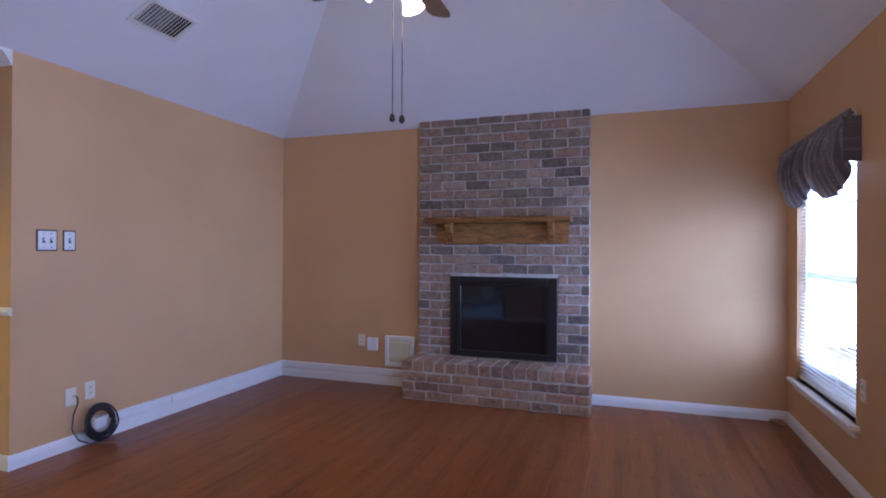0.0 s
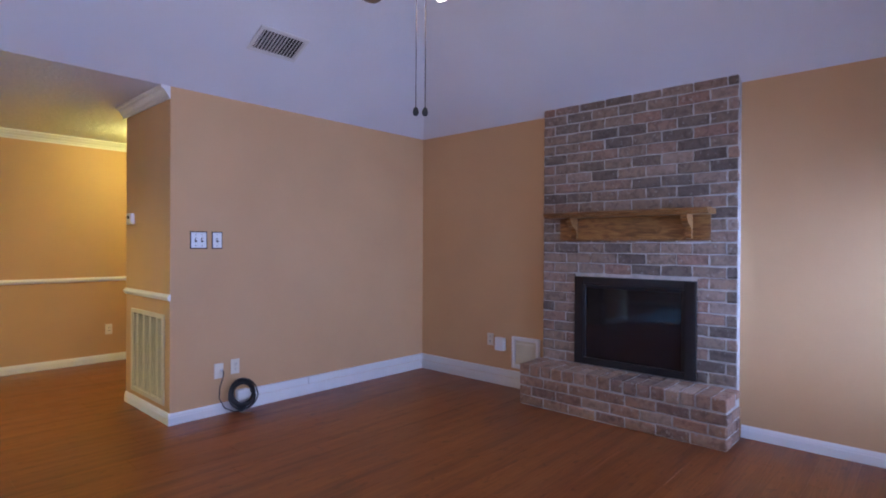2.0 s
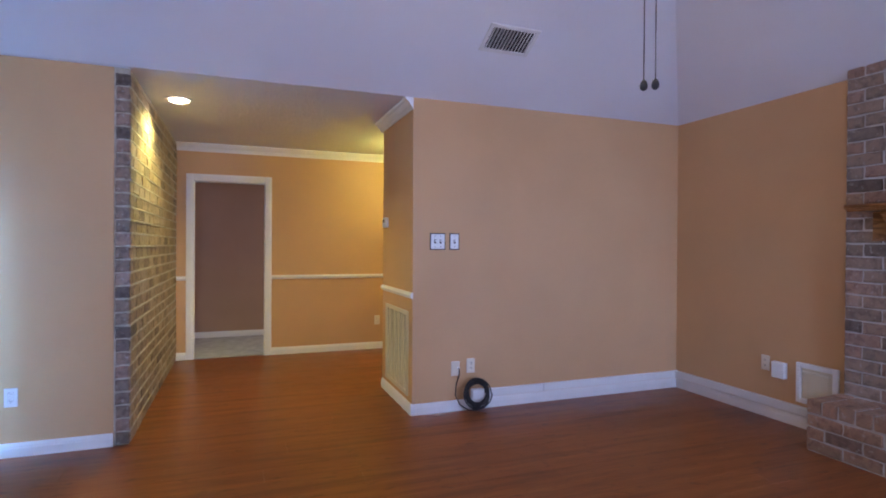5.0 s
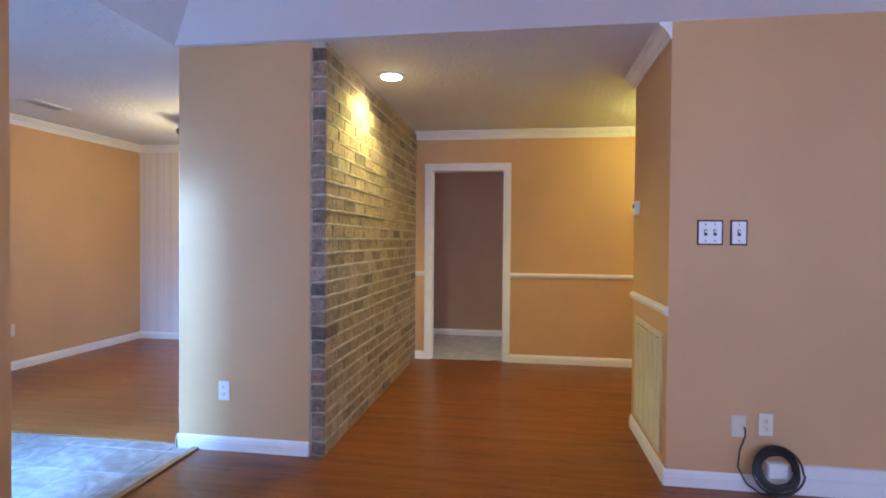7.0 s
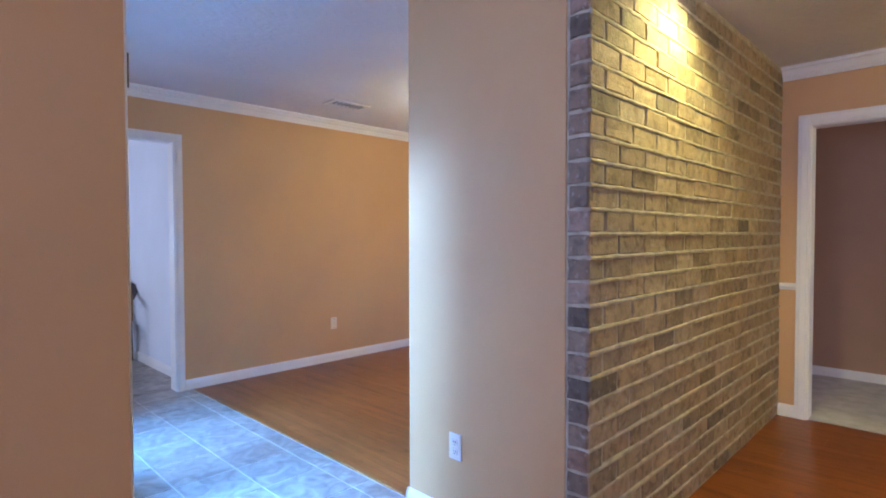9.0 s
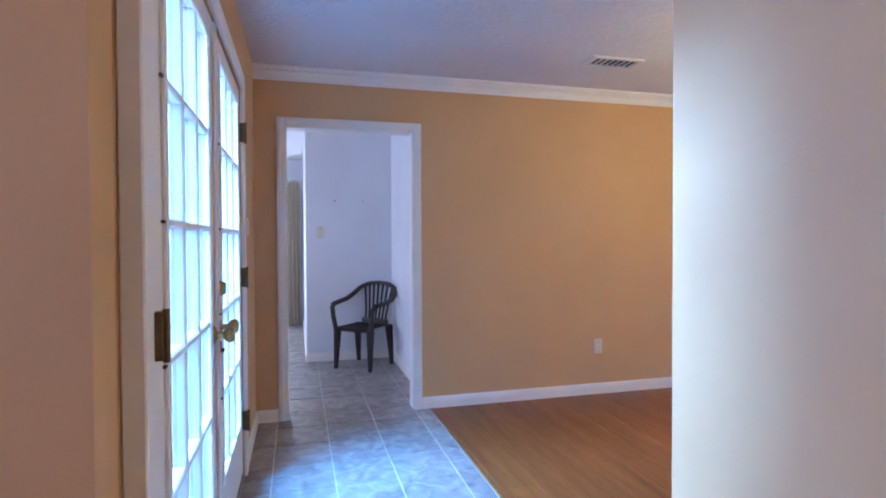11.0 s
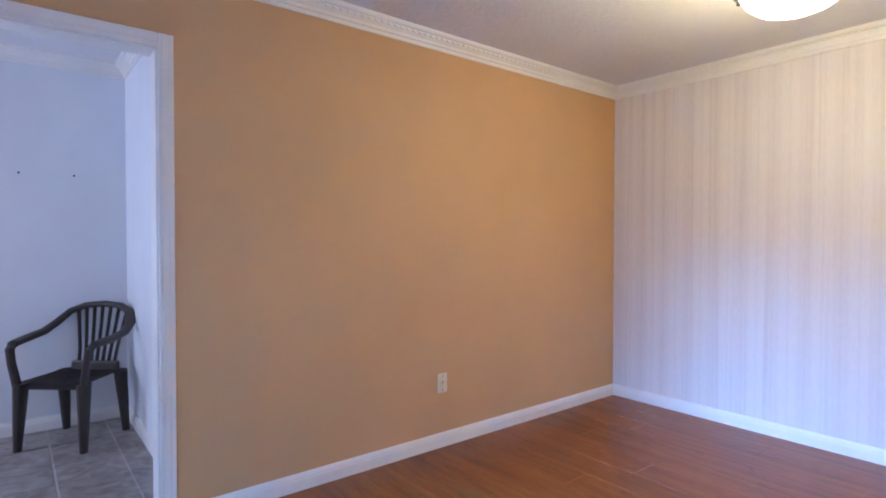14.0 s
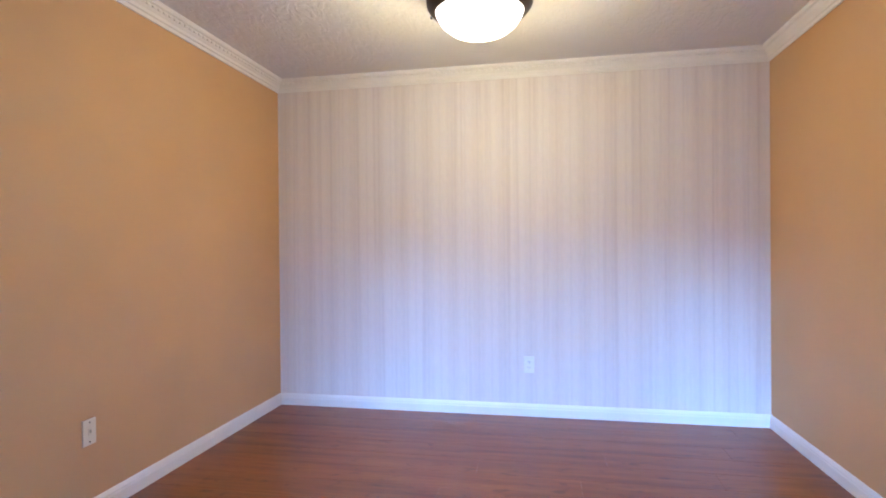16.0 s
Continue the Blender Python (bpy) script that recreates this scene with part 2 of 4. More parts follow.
def glow_mat(name, colour, strength):
    c = Mat(name, (0.8, 0.78, 0.72), 0.4)
    c.b.inputs["Emission Color"].default_value = (*colour, 1)
    c.b.inputs["Emission Strength"].default_value = strength
    return c.m


M_DOME = glow_mat("lit_opal_glass", (1.0, 0.93, 0.82), 6.0)
M_LAMP = glow_mat("lit_lamp_lens", (1.0, 0.92, 0.68), 30.0)
M_SHADE = glow_mat("lit_frosted_shade", (1.0, 0.90, 0.74), 6.0)


# ---- mesh helpers ----
def add_box(bm, x0, x1, y0, y1, z0, z1, bevel=0.0, segments=1):
    r = bmesh.ops.create_cube(bm, size=1.0)
    vs = r["verts"]
    bmesh.ops.transform(bm, verts=vs, matrix=Matrix.Translation(((x0 + x1) / 2, (y0 + y1) / 2, (z0 + z1) / 2)) @ Matrix.Diagonal((abs(x1 - x0), abs(y1 - y0), abs(z1 - z0), 1)))
    if bevel > 0:
        es = list({e for v in vs for e in v.link_edges})
        bmesh.ops.bevel(bm, geom=es, offset=bevel, segments=segments, affect="EDGES", profile=0.6)
    return bm


def box(x0, x1, y0, y1, z0, z1, bevel=0.0, segments=1):
    return add_box(bmesh.new(), x0, x1, y0, y1, z0, z1, bevel, segments)


def add_tube(bm, pts, radii, sides=12, flat=1.0):
    """A tube along points, with a radius for each."""
    pts = [Vector(p) for p in pts]
    rings = []
    for i, p in enumerate(pts):
        d = (pts[min(i + 1, len(pts) - 1)] - pts[max(i - 1, 0)]).normalized()
        up = Vector((0, 0, 1)) if abs(d.z) < 0.9 else Vector((1, 0, 0))
        a = d.cross(up).normalized()
        b = a.cross(d)
        r = radii[i] if isinstance(radii, (list, tuple)) else radii
        rings.append([bm.verts.new(p + (a * math.cos(t) + b * math.sin(t) * flat) * r) for t in [2 * math.pi * k / sides for k in range(sides)]])
    for r0, r1 in zip(rings, rings[1:]):
        for k in range(sides):
            bm.faces.new((r0[k], r0[(k + 1) % sides], r1[(k + 1) % sides], r1[k]))
    bm.faces.new(rings[0][::-1])
    bm.faces.new(rings[-1])
    return bm


def add_lathe(bm, profile, m=Matrix.Identity(4), sides=32):
    """Turns (radius, height) pairs round the z axis."""
    rings = []
    for r, h in profile:
        rings.append([bm.verts.new(m @ Vector((max(r, 1e-4) * math.cos(t), max(r, 1e-4) * math.sin(t), h))) for t in [2 * math.pi * k / sides for k in range(sides)]])
    for r0, r1 in zip(rings, rings[1:]):
        for k in range(sides):
            bm.faces.new((r0[k], r0[(k + 1) % sides], r1[(k + 1) % sides], r1[k]))
    bm.faces.new(rings[0][::-1])
    bm.faces.new(rings[-1])
    return bm


def add_run(bm, a, b, out, profile):
    """Extrudes a moulding profile of (out, up) pairs from a to b; out is the way from the wall."""
    a, b, out = Vector(a), Vector(b), Vector(out)
    r0 = [bm.verts.new(a + out * o + Vector((0, 0, u))) for o, u in profile]
    r1 = [bm.verts.new(b + out * o + Vector((0, 0, u))) for o, u in profile]
    n = len(profile)
    for k in range(n):
        bm.faces.new((r0[k], r0[(k + 1) % n], r1[(k + 1) % n], r1[k]))
    bm.faces.new(r0)
    bm.faces.new(r1[::-1])
    return bm


def finish(name, bm, mat, smooth=False):
    bmesh.ops.recalc_face_normals(bm, faces=bm.faces)
    me = bpy.data.meshes.new(name)
    bm.to_mesh(me)
    bm.free()
    me.materials.append(mat)
    if smooth:
        for p in me.polygons:
            p.use_smooth = True
        me.set_sharp_from_angle(angle=radians(35))
    return me


def part(name, bm, mat, parent, label="", smooth=False):
    ob = new(name, finish(name, bm, mat, smooth))
    ob.parent = parent
    if label:
        tagged(ob, label)
    return ob


def thing(name, label, category, at=(0, 0, 0), rz=0.0, group=""):
    ob = new(name)
    ob.matrix_world = pose(*at, 0, 0, rz)
    ob.empty_display_size = 0.1
    return tagged(ob, label, category, group)


def struct(name, bm, mat, label, category="", smooth=False):
    ob = new(name, finish(name, bm, mat, smooth))
    return tagged(ob, label, category or name.split("_")[0], kind="structure")


# ---- plan ----
W, FACE, STUB, FY, RX = -3.165, 2.612, -4.08, 5.20, 1.36
PY, PN, BK, SL, PF = -0.228, 0.612, 0.705, -0.09, -3.205
FAR, DX, DY, DN, CX = -5.90, -6.405, -2.972, 0.43, -2.02
TOP, T = 2.44, 0.12
SLOPE = 0.50

# walls
bm = box(W - T, W, FACE, FY + T, 0, TOP)
struct("wall_west", bm, M_WALL, "tan painted living room wall with raceway along the base")
struct("wall_stub", box(STUB, W - T - 0.001, FACE, FACE + T, 0, TOP), M_WALL, "tan painted hall wall stub with return air grille", "wall")
struct("wall_hall_inner", box(STUB, STUB + T, FACE + T, 4.2, 0, TOP), M_WALL, "tan painted hall side wall round the corner", "wall")
struct("wall_north", box(W, RX + T, FY, FY + T, 0, TOP), M_WALL, "tan painted wall on both sides of the chimney breast")
WY0, WY1, WZ0, WZ1 = 3.90, 4.97, 0.38, 2.05
bm = bmesh.new()
add_box(bm, RX, RX + T, PY - T, 0.45, 0, TOP)
add_box(bm, RX, RX + T, 1.95, WY0, 0, TOP)
add_box(bm, RX, RX + T, 0.45, 1.95, 0, 0.55)
add_box(bm, RX, RX + T, 0.45, 1.95, 2.05, TOP)
add_box(bm, RX, RX + T, WY1, FY, 0, TOP)
add_box(bm, RX, RX + T, WY0, WY1, 0, WZ0)
add_box(bm, RX, RX + T, WY0, WY1, WZ1, TOP)
struct("wall_east", bm, M_WALL, "tan painted wall with a tall window and an added unseen one")
struct("wall_south", box(CX + 0.04, RX, SL - T, SL, 0, TOP), M_WALL, "tan painted wall beside the opening to the entry")
struct("wall_pier", box(PF - 0.10, PF, PY, PN, 0, TOP), M_WALL, "tan painted pier between entry and hall", "wall")
struct("wall_dining_north", box(DX - T, PF - 0.10, DN, DN + T, 0, TOP), M_WALL, "tan painted dining room wall", "wall")
struct("wall_dining_west", box(DX - T, DX, DY - T, DN, 0, TOP), M_PAPERED, "pale wallpaper with faded vertical stripes", "wall")
KX0, KX1, KZ = -3.136, -2.218, 2.054
bm = bmesh.new()
add_box(bm, DX - T, KX0, DY - T, DY, 0, TOP)
add_box(bm, KX1, CX + T, DY - T, DY, 0, TOP)
add_box(bm, KX0, KX1, DY - T, DY, KZ, TOP)
struct("wall_dining_south", bm, M_WALL, "golden tan wall with a cased kitchen doorway", "wall")
EY0, EY1, EZ = -2.11, -0.30, 2.06
bm = bmesh.new()
add_box(bm, CX, CX + T, DY, EY0, 0, TOP)
add_box(bm, CX + 0.04, CX + T, EY1, SL - T - 0.001, 0, TOP)
add_box(bm, CX, CX + T, EY0, EY1, EZ, TOP)
struct("wall_entry_east", bm, M_WALL, "tan painted wall round the french doors", "wall")
HY0, HY1, HZ = 0.868, 1.658, 2.035
bm = bmesh.new()
add_box(bm, FAR - T, FAR, BK - 0.1, HY0, 0, TOP)
add_box(bm, FAR - T, FAR, HY1, 4.2, 0, TOP)
add_box(bm, FAR - T, FAR, HY0, HY1, HZ, TOP)
struct("wall_hall_west", bm, M_WALL, "golden tan hall wall with a cased doorway and chair rail", "wall")
struct("wall_hall_north", box(FAR - T, STUB + T, 4.2, 4.2 + T, 0, TOP), M_WALL, "tan painted end wall of the hall", "wall")
# bedroom beyond the hall
BS = DN + T + 0.02
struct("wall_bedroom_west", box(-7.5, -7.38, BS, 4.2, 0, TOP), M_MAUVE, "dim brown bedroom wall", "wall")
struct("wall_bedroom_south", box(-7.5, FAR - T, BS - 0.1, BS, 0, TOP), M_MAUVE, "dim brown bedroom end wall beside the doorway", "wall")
# north opening is unseen, cut only for the bedroom fill lamp
bm = bmesh.new()
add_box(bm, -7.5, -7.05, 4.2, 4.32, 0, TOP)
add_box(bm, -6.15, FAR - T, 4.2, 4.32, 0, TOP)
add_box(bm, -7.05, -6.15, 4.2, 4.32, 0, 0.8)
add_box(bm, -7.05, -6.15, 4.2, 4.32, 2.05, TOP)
struct("wall_bedroom_north", bm, M_MAUVE, "dim brown bedroom north wall with an unseen opening added for light", "wall")
struct("ceiling_bedroom", box(-7.5, FAR - T, BS - 0.1, 4.3, TOP, TOP + 0.1), M_CEILING, "white bedroom ceiling", "ceiling")
struct("floor_bedroom", box(-7.38, FAR - 0.03, BS, 4.2, -0.1, 0.006), M_CARPET, "pale grey bedroom carpet", "floor")
# kitchen
KY, NX0, NX1 = -4.79, -3.27, -2.385
struct("wall_kitchen_west", box(NX0 - T, NX0, KY, DY - T, 0, TOP), M_KITCHEN, "pale bluish white kitchen side wall", "wall")
struct("wall_kitchen_nook", box(NX0 - T, NX1, KY - T, KY, 0, TOP), M_KITCHEN, "pale bluish white wall behind the chair", "wall")
struct("wall_kitchen_return", box(NX1 - T, NX1, -7.374, KY - T - 0.001, 0, TOP), M_KITCHEN, "pale bluish white return wall", "wall")
bm = bmesh.new()
KWX0, KWX1, KWZ0, KWZ1 = -2.01, -0.95, 0.25, 1.98
add_box(bm, NX1 - T, KWX0, -7.494, -7.374, 0, TOP)
add_box(bm, KWX1, 0.3, -7.494, -7.374, 0, TOP)
add_box(bm, KWX0, KWX1, -7.494, -7.374, 0, KWZ0)
add_box(bm, KWX0, KWX1, -7.494, -7.374, KWZ1, TOP)
struct("wall_kitchen_south", bm, M_KITCHEN, "pale wall with a curtained window", "wall")
bm = bmesh.new()
add_box(bm, 0.18, 0.3, -7.374, -5.0, 0, TOP)
add_box(bm, 0.18, 0.3, -3.6, DY - T, 0, TOP)
add_box(bm, 0.18, 0.3, -5.0, -3.6, 0, 0.7)
add_box(bm, 0.18, 0.3, -5.0, -3.6, 2.1, TOP)
struct("wall_kitchen_east", bm, M_KITCHEN, "pale wall with a wide window opening", "wall")
struct("wall_kitchen_north", box(CX + T, 0.3, DY - T, DY - 0.02, 0, TOP + 0.2), M_KITCHEN, "pale kitchen wall behind the siding", "wall")
struct("ceiling_kitchen", box(NX0 - T, 0.3, -7.494, DY - T, TOP, TOP + 0.1), M_CEILING, "white kitchen ceiling", "ceiling")

# ceilings: flat ones and the hipped vault
bm = bmesh.new()
add_box(bm, DX - T, CX + T, DY - T, PY - 0.0005, TOP, TOP + 0.1)
add_box(bm, DX - T, W, PY, BK - 0.05, TOP, TOP + 0.1)
struct("ceiling_dining", bm, M_CEILING, "white textured ceiling over dining room and entry", "ceiling")
bm = bmesh.new()
add_box(bm, FAR - T, W, BK - 0.05, FACE + T, TOP, TOP + 0.1)
add_box(bm, FAR - T, STUB + T, FACE + T, 4.3, TOP, TOP + 0.1)
struct("ceiling_hall", bm, M_CEILING, "textured hall ceiling with recessed lights", "ceiling")
half = (RX - W) / 2
rz_, xm = TOP + SLOPE * half, (RX + W) / 2
bm = bmesh.new()
lo = [bm.verts.new(v) for v in ((W, PY, TOP), (RX, PY, TOP), (RX, FY, TOP), (W, FY, TOP))]
hi = [bm.verts.new(v) for v in ((xm, PY + half, rz_), (xm, FY - half, rz_))]
fs = [bm.faces.new(f) for f in ((lo[0], lo[1], hi[0]), (lo[1], lo[2], hi[1], hi[0]), (lo[2], lo[3], hi[1]), (lo[3], lo[0], hi[0], hi[1]))]
ext = bmesh.ops.extrude_face_region(bm, geom=fs)
bmesh.ops.translate(bm, verts=[g for g in ext["geom"] if isinstance(g, bmesh.types.BMVert)], vec=(0, 0, 0.12))
struct("ceiling_vault", bm, M_VAULT, "white hipped vaulted ceiling", "ceiling")

# ---- trim ----
BASE = [(0, 0), (0.014, 0), (0.014, 0.052), (0.011, 0.060), (0.011, 0.066), (0.006, 0.078), (0.003, 0.085), (0, 0.085)]
CROWN = [(0, 0), (0, -0.088), (0.010, -0.088), (0.012, -0.070), (0.020, -0.066), (0.024, -0.052), (0.040, -0.036), (0.046, -0.024), (0.060, -0.020), (0.066, -0.010), (0.066, 0)]
RAIL = [(0, 0), (0.012, 0.002), (0.016, 0.012), (0.024, 0.020), (0.024, 0.032), (0.014, 0.038), (0.012, 0.046), (0, 0.048)]
CASE = [(0, 0), (0.012, 0), (0.018, 0.012), (0.016, 0.045), (0.020, 0.058), (0.012, 0.066), (0, 0.068)]


def trim(name, runs, profile, label, category, z=0.0, mat=M_WHITE):
    for a, b, out in runs:
        struct(name, add_run(bmesh.new(), (*a, z), (*b, z), (*out, 0), profile), mat, label, category)


trim("baseboard_west", [((W, FACE - 0.014), (W, FY), (1, 0))], BASE, "white moulded baseboard on the living room wall", "baseboard")
trim("baseboard_stub", [((W, FACE), (STUB, FACE), (0, -1))], BASE, "white moulded baseboard below the return grille", "baseboard")
trim("baseboard_north", [((W, FY), (-1.64, FY), (0, -1)), ((-0.08, FY), (RX, FY), (0, -1))], BASE, "white moulded baseboard beside the hearth", "baseboard")
trim("baseboard_east", [((RX, SL), (RX, FY), (-1, 0))], BASE, "white moulded baseboard under the window", "baseboard")
trim("baseboard_south", [((CX + 0.04, SL), (RX, SL), (0, 1))], BASE, "white moulded baseboard", "baseboard")
trim("baseboard_pier", [((PF, PY - 0.012), (PF, PN), (1, 0)), ((PF - 0.10, PY), (PF + 0.014, PY), (0, -1))], BASE, "white moulded baseboard on the pier", "baseboard")
trim("baseboard_hall", [((FAR, BK), (FAR, 0.803), (1, 0)), ((FAR, 1.723), (FAR, 4.2), (1, 0))], BASE, "white moulded hall baseboard", "baseboard")
trim("baseboard_dining", [((DX, DY), (DX, DN), (1, 0)), ((DX, DY), (-3.19, DY), (0, 1)), ((DX, DN), (PF - 0.10, DN), (0, -1))], BASE, "white moulded dining room baseboard", "baseboard")
trim("baseboard_entry", [((-2.165, DY), (CX, DY), (0, 1)), ((CX, DY), (CX, -2.186), (-1, 0))], BASE, "white moulded entry baseboard with a gap at the corner", "baseboard")
trim("baseboard_bedroom", [((-7.38, BS), (-7.38, 4.2), (1, 0))], BASE, "white bedroom baseboard", "baseboard")
trim("baseboard_kitchen", [((NX0, KY), (NX1, KY), (0, 1)), ((NX0, KY), (NX0, DY - T), (1, 0)), ((NX1, KY), (NX1, -7.374), (1, 0)), ((NX1, -7.374), (0.18, -7.374), (0, 1))], BASE, "white kitchen baseboard", "baseboard")
trim("crown_moulding_dining", [((DX, DY), (DX, DN), (1, 0)), ((DX, DY), (CX, DY), (0, 1)), ((DX, DN), (PF - 0.10, DN), (0, -1))], CROWN, "white carved crown moulding round the dining room", "moulding", TOP)
trim("crown_moulding_hall", [((FAR, BK), (FAR, 4.2), (1, 0)), ((W + 0.0, FACE), (STUB - 0.06, FACE), (0, -1))], CROWN, "white carved crown moulding in the hall", "moulding", TOP)
trim("crown_moulding_kitchen", [((NX0, KY), (NX1, KY), (0, 1)), ((NX0, KY), (NX0, DY - T), (1, 0))], CROWN, "white kitchen crown moulding", "moulding", TOP)
trim("chair_rail", [((FAR, BK), (FAR, 0.803), (1, 0)), ((FAR, 1.723), (FAR, 4.2), (1, 0)), ((W + 0.012, FACE), (STUB, FACE), (0, -1))], RAIL, "white moulded chair rail in the hall", "rail", 0.895)

# small carved leaves along the crown's middle
bm = bmesh.new()
for i in range(80):
    y = DY + 0.05 + i * 0.041
    if y < DN - 0.04:
        add_box(bm, DX + 0.040, DX + 0.052, y, y + 0.026, TOP - 0.040, TOP - 0.026, 0.004)
for i in range(104):
    x = DX + 0.05 + i * 0.041
    if x < CX - 0.04:
        add_box(bm, x, x + 0.026, DY + 0.040, DY + 0.052, TOP - 0.040, TOP - 0.026, 0.004)
ob = part("carving", bm, M_WHITE, bpy.data.objects["crown_moulding_dining"], "row of small carved beads")
tagged(ob, kind="stuff")


def casing(name, label, axis, wall, out, a, b, top, jamb, depth, cw=0.076):
    """A cased opening: two legs, a head and the jamb lining. axis: the way along the wall."""
    root = thing(name, label, "door frame")
    tagged(root, kind="structure")

    def bx(u0, u1, o0, o1, z0, z1, bev):
        lo_, hi_ = sorted((wall + out * o0, wall + out * o1))
        return box(u0, u1, lo_, hi_, z0, z1, bev) if axis == "x" else box(lo_, hi_, u0, u1, z0, z1, bev)

    for n, u0, u1, z0, z1 in (("casing_leg", a - cw + 0.012, a + 0.012, 0, top + cw - 0.012), ("casing_leg", b - 0.012, b + cw - 0.012, 0, top + cw - 0.012), ("casing_head", a + 0.0125, b - 0.0125, top - 0.012, top + cw - 0.012)):
        bm = bx(u0, u1, 0.0, 0.016, z0, z1, 0.004)
        other = bx(u0 + 0.020, u1 - 0.014, 0.016, 0.0215, z0, z1 - 0.014, 0.003) if n == "casing_leg" else bx(u0, u1, 0.016, 0.0215, z0 + 0.02, z1 - 0.014, 0.003)
        tmp = bpy.data.meshes.new("t")
        other.to_mesh(tmp)
        other.free()
        bm.from_mesh(tmp)
        bpy.data.meshes.remove(tmp)
        part(n, bm, M_WHITE, root)
    part("jamb", bx(a, a + jamb, -depth, -0.001, 0, top, 0.002), M_WHITE, root)
    part("jamb", bx(b - jamb, b, -depth, -0.001, 0, top, 0.002), M_WHITE, root)
    part("head_jamb", bx(a + jamb, b - jamb, -depth, -0.001, top - jamb, top, 0.002), M_WHITE, root)
    return root


casing("door_1", "white painted casing of the open hall doorway", "y", FAR, 1, HY0, HY1, HZ, 0.018, T)
casing("door_2", "white painted casing of the open kitchen doorway", "x", DY, 1, KX0, KX1, KZ, 0.018, T, 0.062)

# ---- openings: french doors ----
root = thing("door_3", "white frame round the glazed double doors", "door frame")
tagged(root, kind="structure")
part("casing_leg", box(CX - 0.018, CX, EY0 - 0.075, EY0 + 0.005, 0, EZ + 0.075, 0.004), M_WHITE, root)
part("casing_leg", box(CX - 0.006, CX + 0.0395, EY1 - 0.001, EY1 + 0.075, 0, EZ + 0.075, 0.004), M_WHITE, root)
part("casing_head", box(CX - 0.018, CX, EY0 + 0.0055, EY1 - 0.0055, EZ - 0.005, EZ + 0.075, 0.004), M_WHITE, root)
part("threshold", box(CX + 0.005, CX + T, EY0, EY1, 0.001, 0.018, 0.004), M_BRONZE, root)


def french_leaf(name, label, y0, y1, hinge_y, hinge_zs):
    leaf = thing(name, label, "door", group="french doors")
    x0, x1 = CX + 0.006, CX + 0.048
    g0, g1, z0, z1 = y0 + 0.135, y1 - 0.135, 0.32, 1.95
    part("stile", box(x0, x1, y0, g0, 0.02, EZ - 0.01, 0.003), M_WHITE, leaf)
    part("stile", box(x0, x1, g1, y1, 0.02, EZ - 0.01, 0.003), M_WHITE, leaf)
    part("rail", box(x0 + 0.001, x1 - 0.001, g0, g1, 0.02, z0, 0.003), M_WHITE, leaf)
    part("rail", box(x0 + 0.001, x1 - 0.001, g0, g1, z1, EZ - 0.01, 0.003), M_WHITE, leaf)
    # raised bead round the glazing
    bead = bmesh.new()
    add_box(bead, x0 - 0.010, x0 + 0.003, g0 - 0.022, g0 + 0.008, z0 - 0.02, z1 + 0.02, 0.004)
    add_box(bead, x0 - 0.010, x0 + 0.003, g1 - 0.008, g1 + 0.022, z0 - 0.02, z1 + 0.02, 0.004)
    add_box(bead, x0 - 0.0095, x0 + 0.003, g0 + 0.0085, g1 - 0.0085, z0 - 0.02, z0 + 0.008, 0.004)
    add_box(bead, x0 - 0.0095, x0 + 0.003, g0 + 0.0085, g1 - 0.0085, z1 - 0.008, z1 + 0.02, 0.004)
    part("glazing_bead", bead, M_WHITE, leaf)
    for i in (1, 2):
        y = g0 + (g1 - g0) * i / 3
        part("muntin", box(x0 - 0.006, x1 - 0.006, y - 0.011, y + 0.011, z0, z1, 0.005), M_WHITE, leaf)
    for i in (1, 2, 3, 4):
        z = z0 + (z1 - z0) * i / 5
        part("muntin", box(x0 - 0.005, x1 - 0.007, g0, g1, z - 0.011, z + 0.011, 0.005), M_WHITE, leaf)
    for i in range(3):
        for j in range(5):
            ya, yb = g0 + (g1 - g0) * i / 3, g0 + (g1 - g0) * (i + 1) / 3
            za, zb = z0 + (z1 - z0) * j / 5, z0 + (z1 - z0) * (j + 1) / 5
            p = part("pane", box(x0 + 0.018, x0 + 0.022, ya + 0.004, yb - 0.004, za + 0.004, zb - 0.004), M_GLASS, leaf)
            p.visible_shadow = False
    for j in range(1, 5):
        z = z0 + (z1 - z0) * j / 5
        for y in (g0 - 0.026, g1 + 0.026):
            part("grid_clip", box(x0 - 0.008, x0 + 0.001, y - 0.008, y + 0.008, z - 0.004, z + 0.004, 0.0015), M_BRONZE, leaf, "small dark grid clip")
    for z in hinge_zs:
        h = bmesh.new()
        add_box(h, CX - 0.022, CX + 0.0055, hinge_y - 0.015, hinge_y + 0.015, z - 0.05, z + 0.05, 0.002)
        add_tube(h, [(CX - 0.025, hinge_y, z - 0.055), (CX - 0.025, hinge_y, z + 0.055)], 0.007, 10)
        part("hinge", h, M_HINGE, leaf, "tarnished brass hinge")
    return leaf, x0


SEAM = -1.195
leaf_a, lx = french_leaf("french_door", "white glazed french door leaf, fifteen panes", EY0 + 0.004, SEAM - 0.002, EY0 + 0.002, (0.30, 1.06, 1.82))
leaf_b, lx = french_leaf("french_door", "white glazed french door leaf with astragal, brass knob", SEAM + 0.002, EY1 - 0.004, EY1 - 0.002, (0.30, 1.06, 1.82))
part("astragal", box(lx - 0.014, lx - 0.0005, SEAM - 0.018, SEAM + 0.02, 0.03, EZ - 0.02, 0.004), M_WHITE, leaf_b)


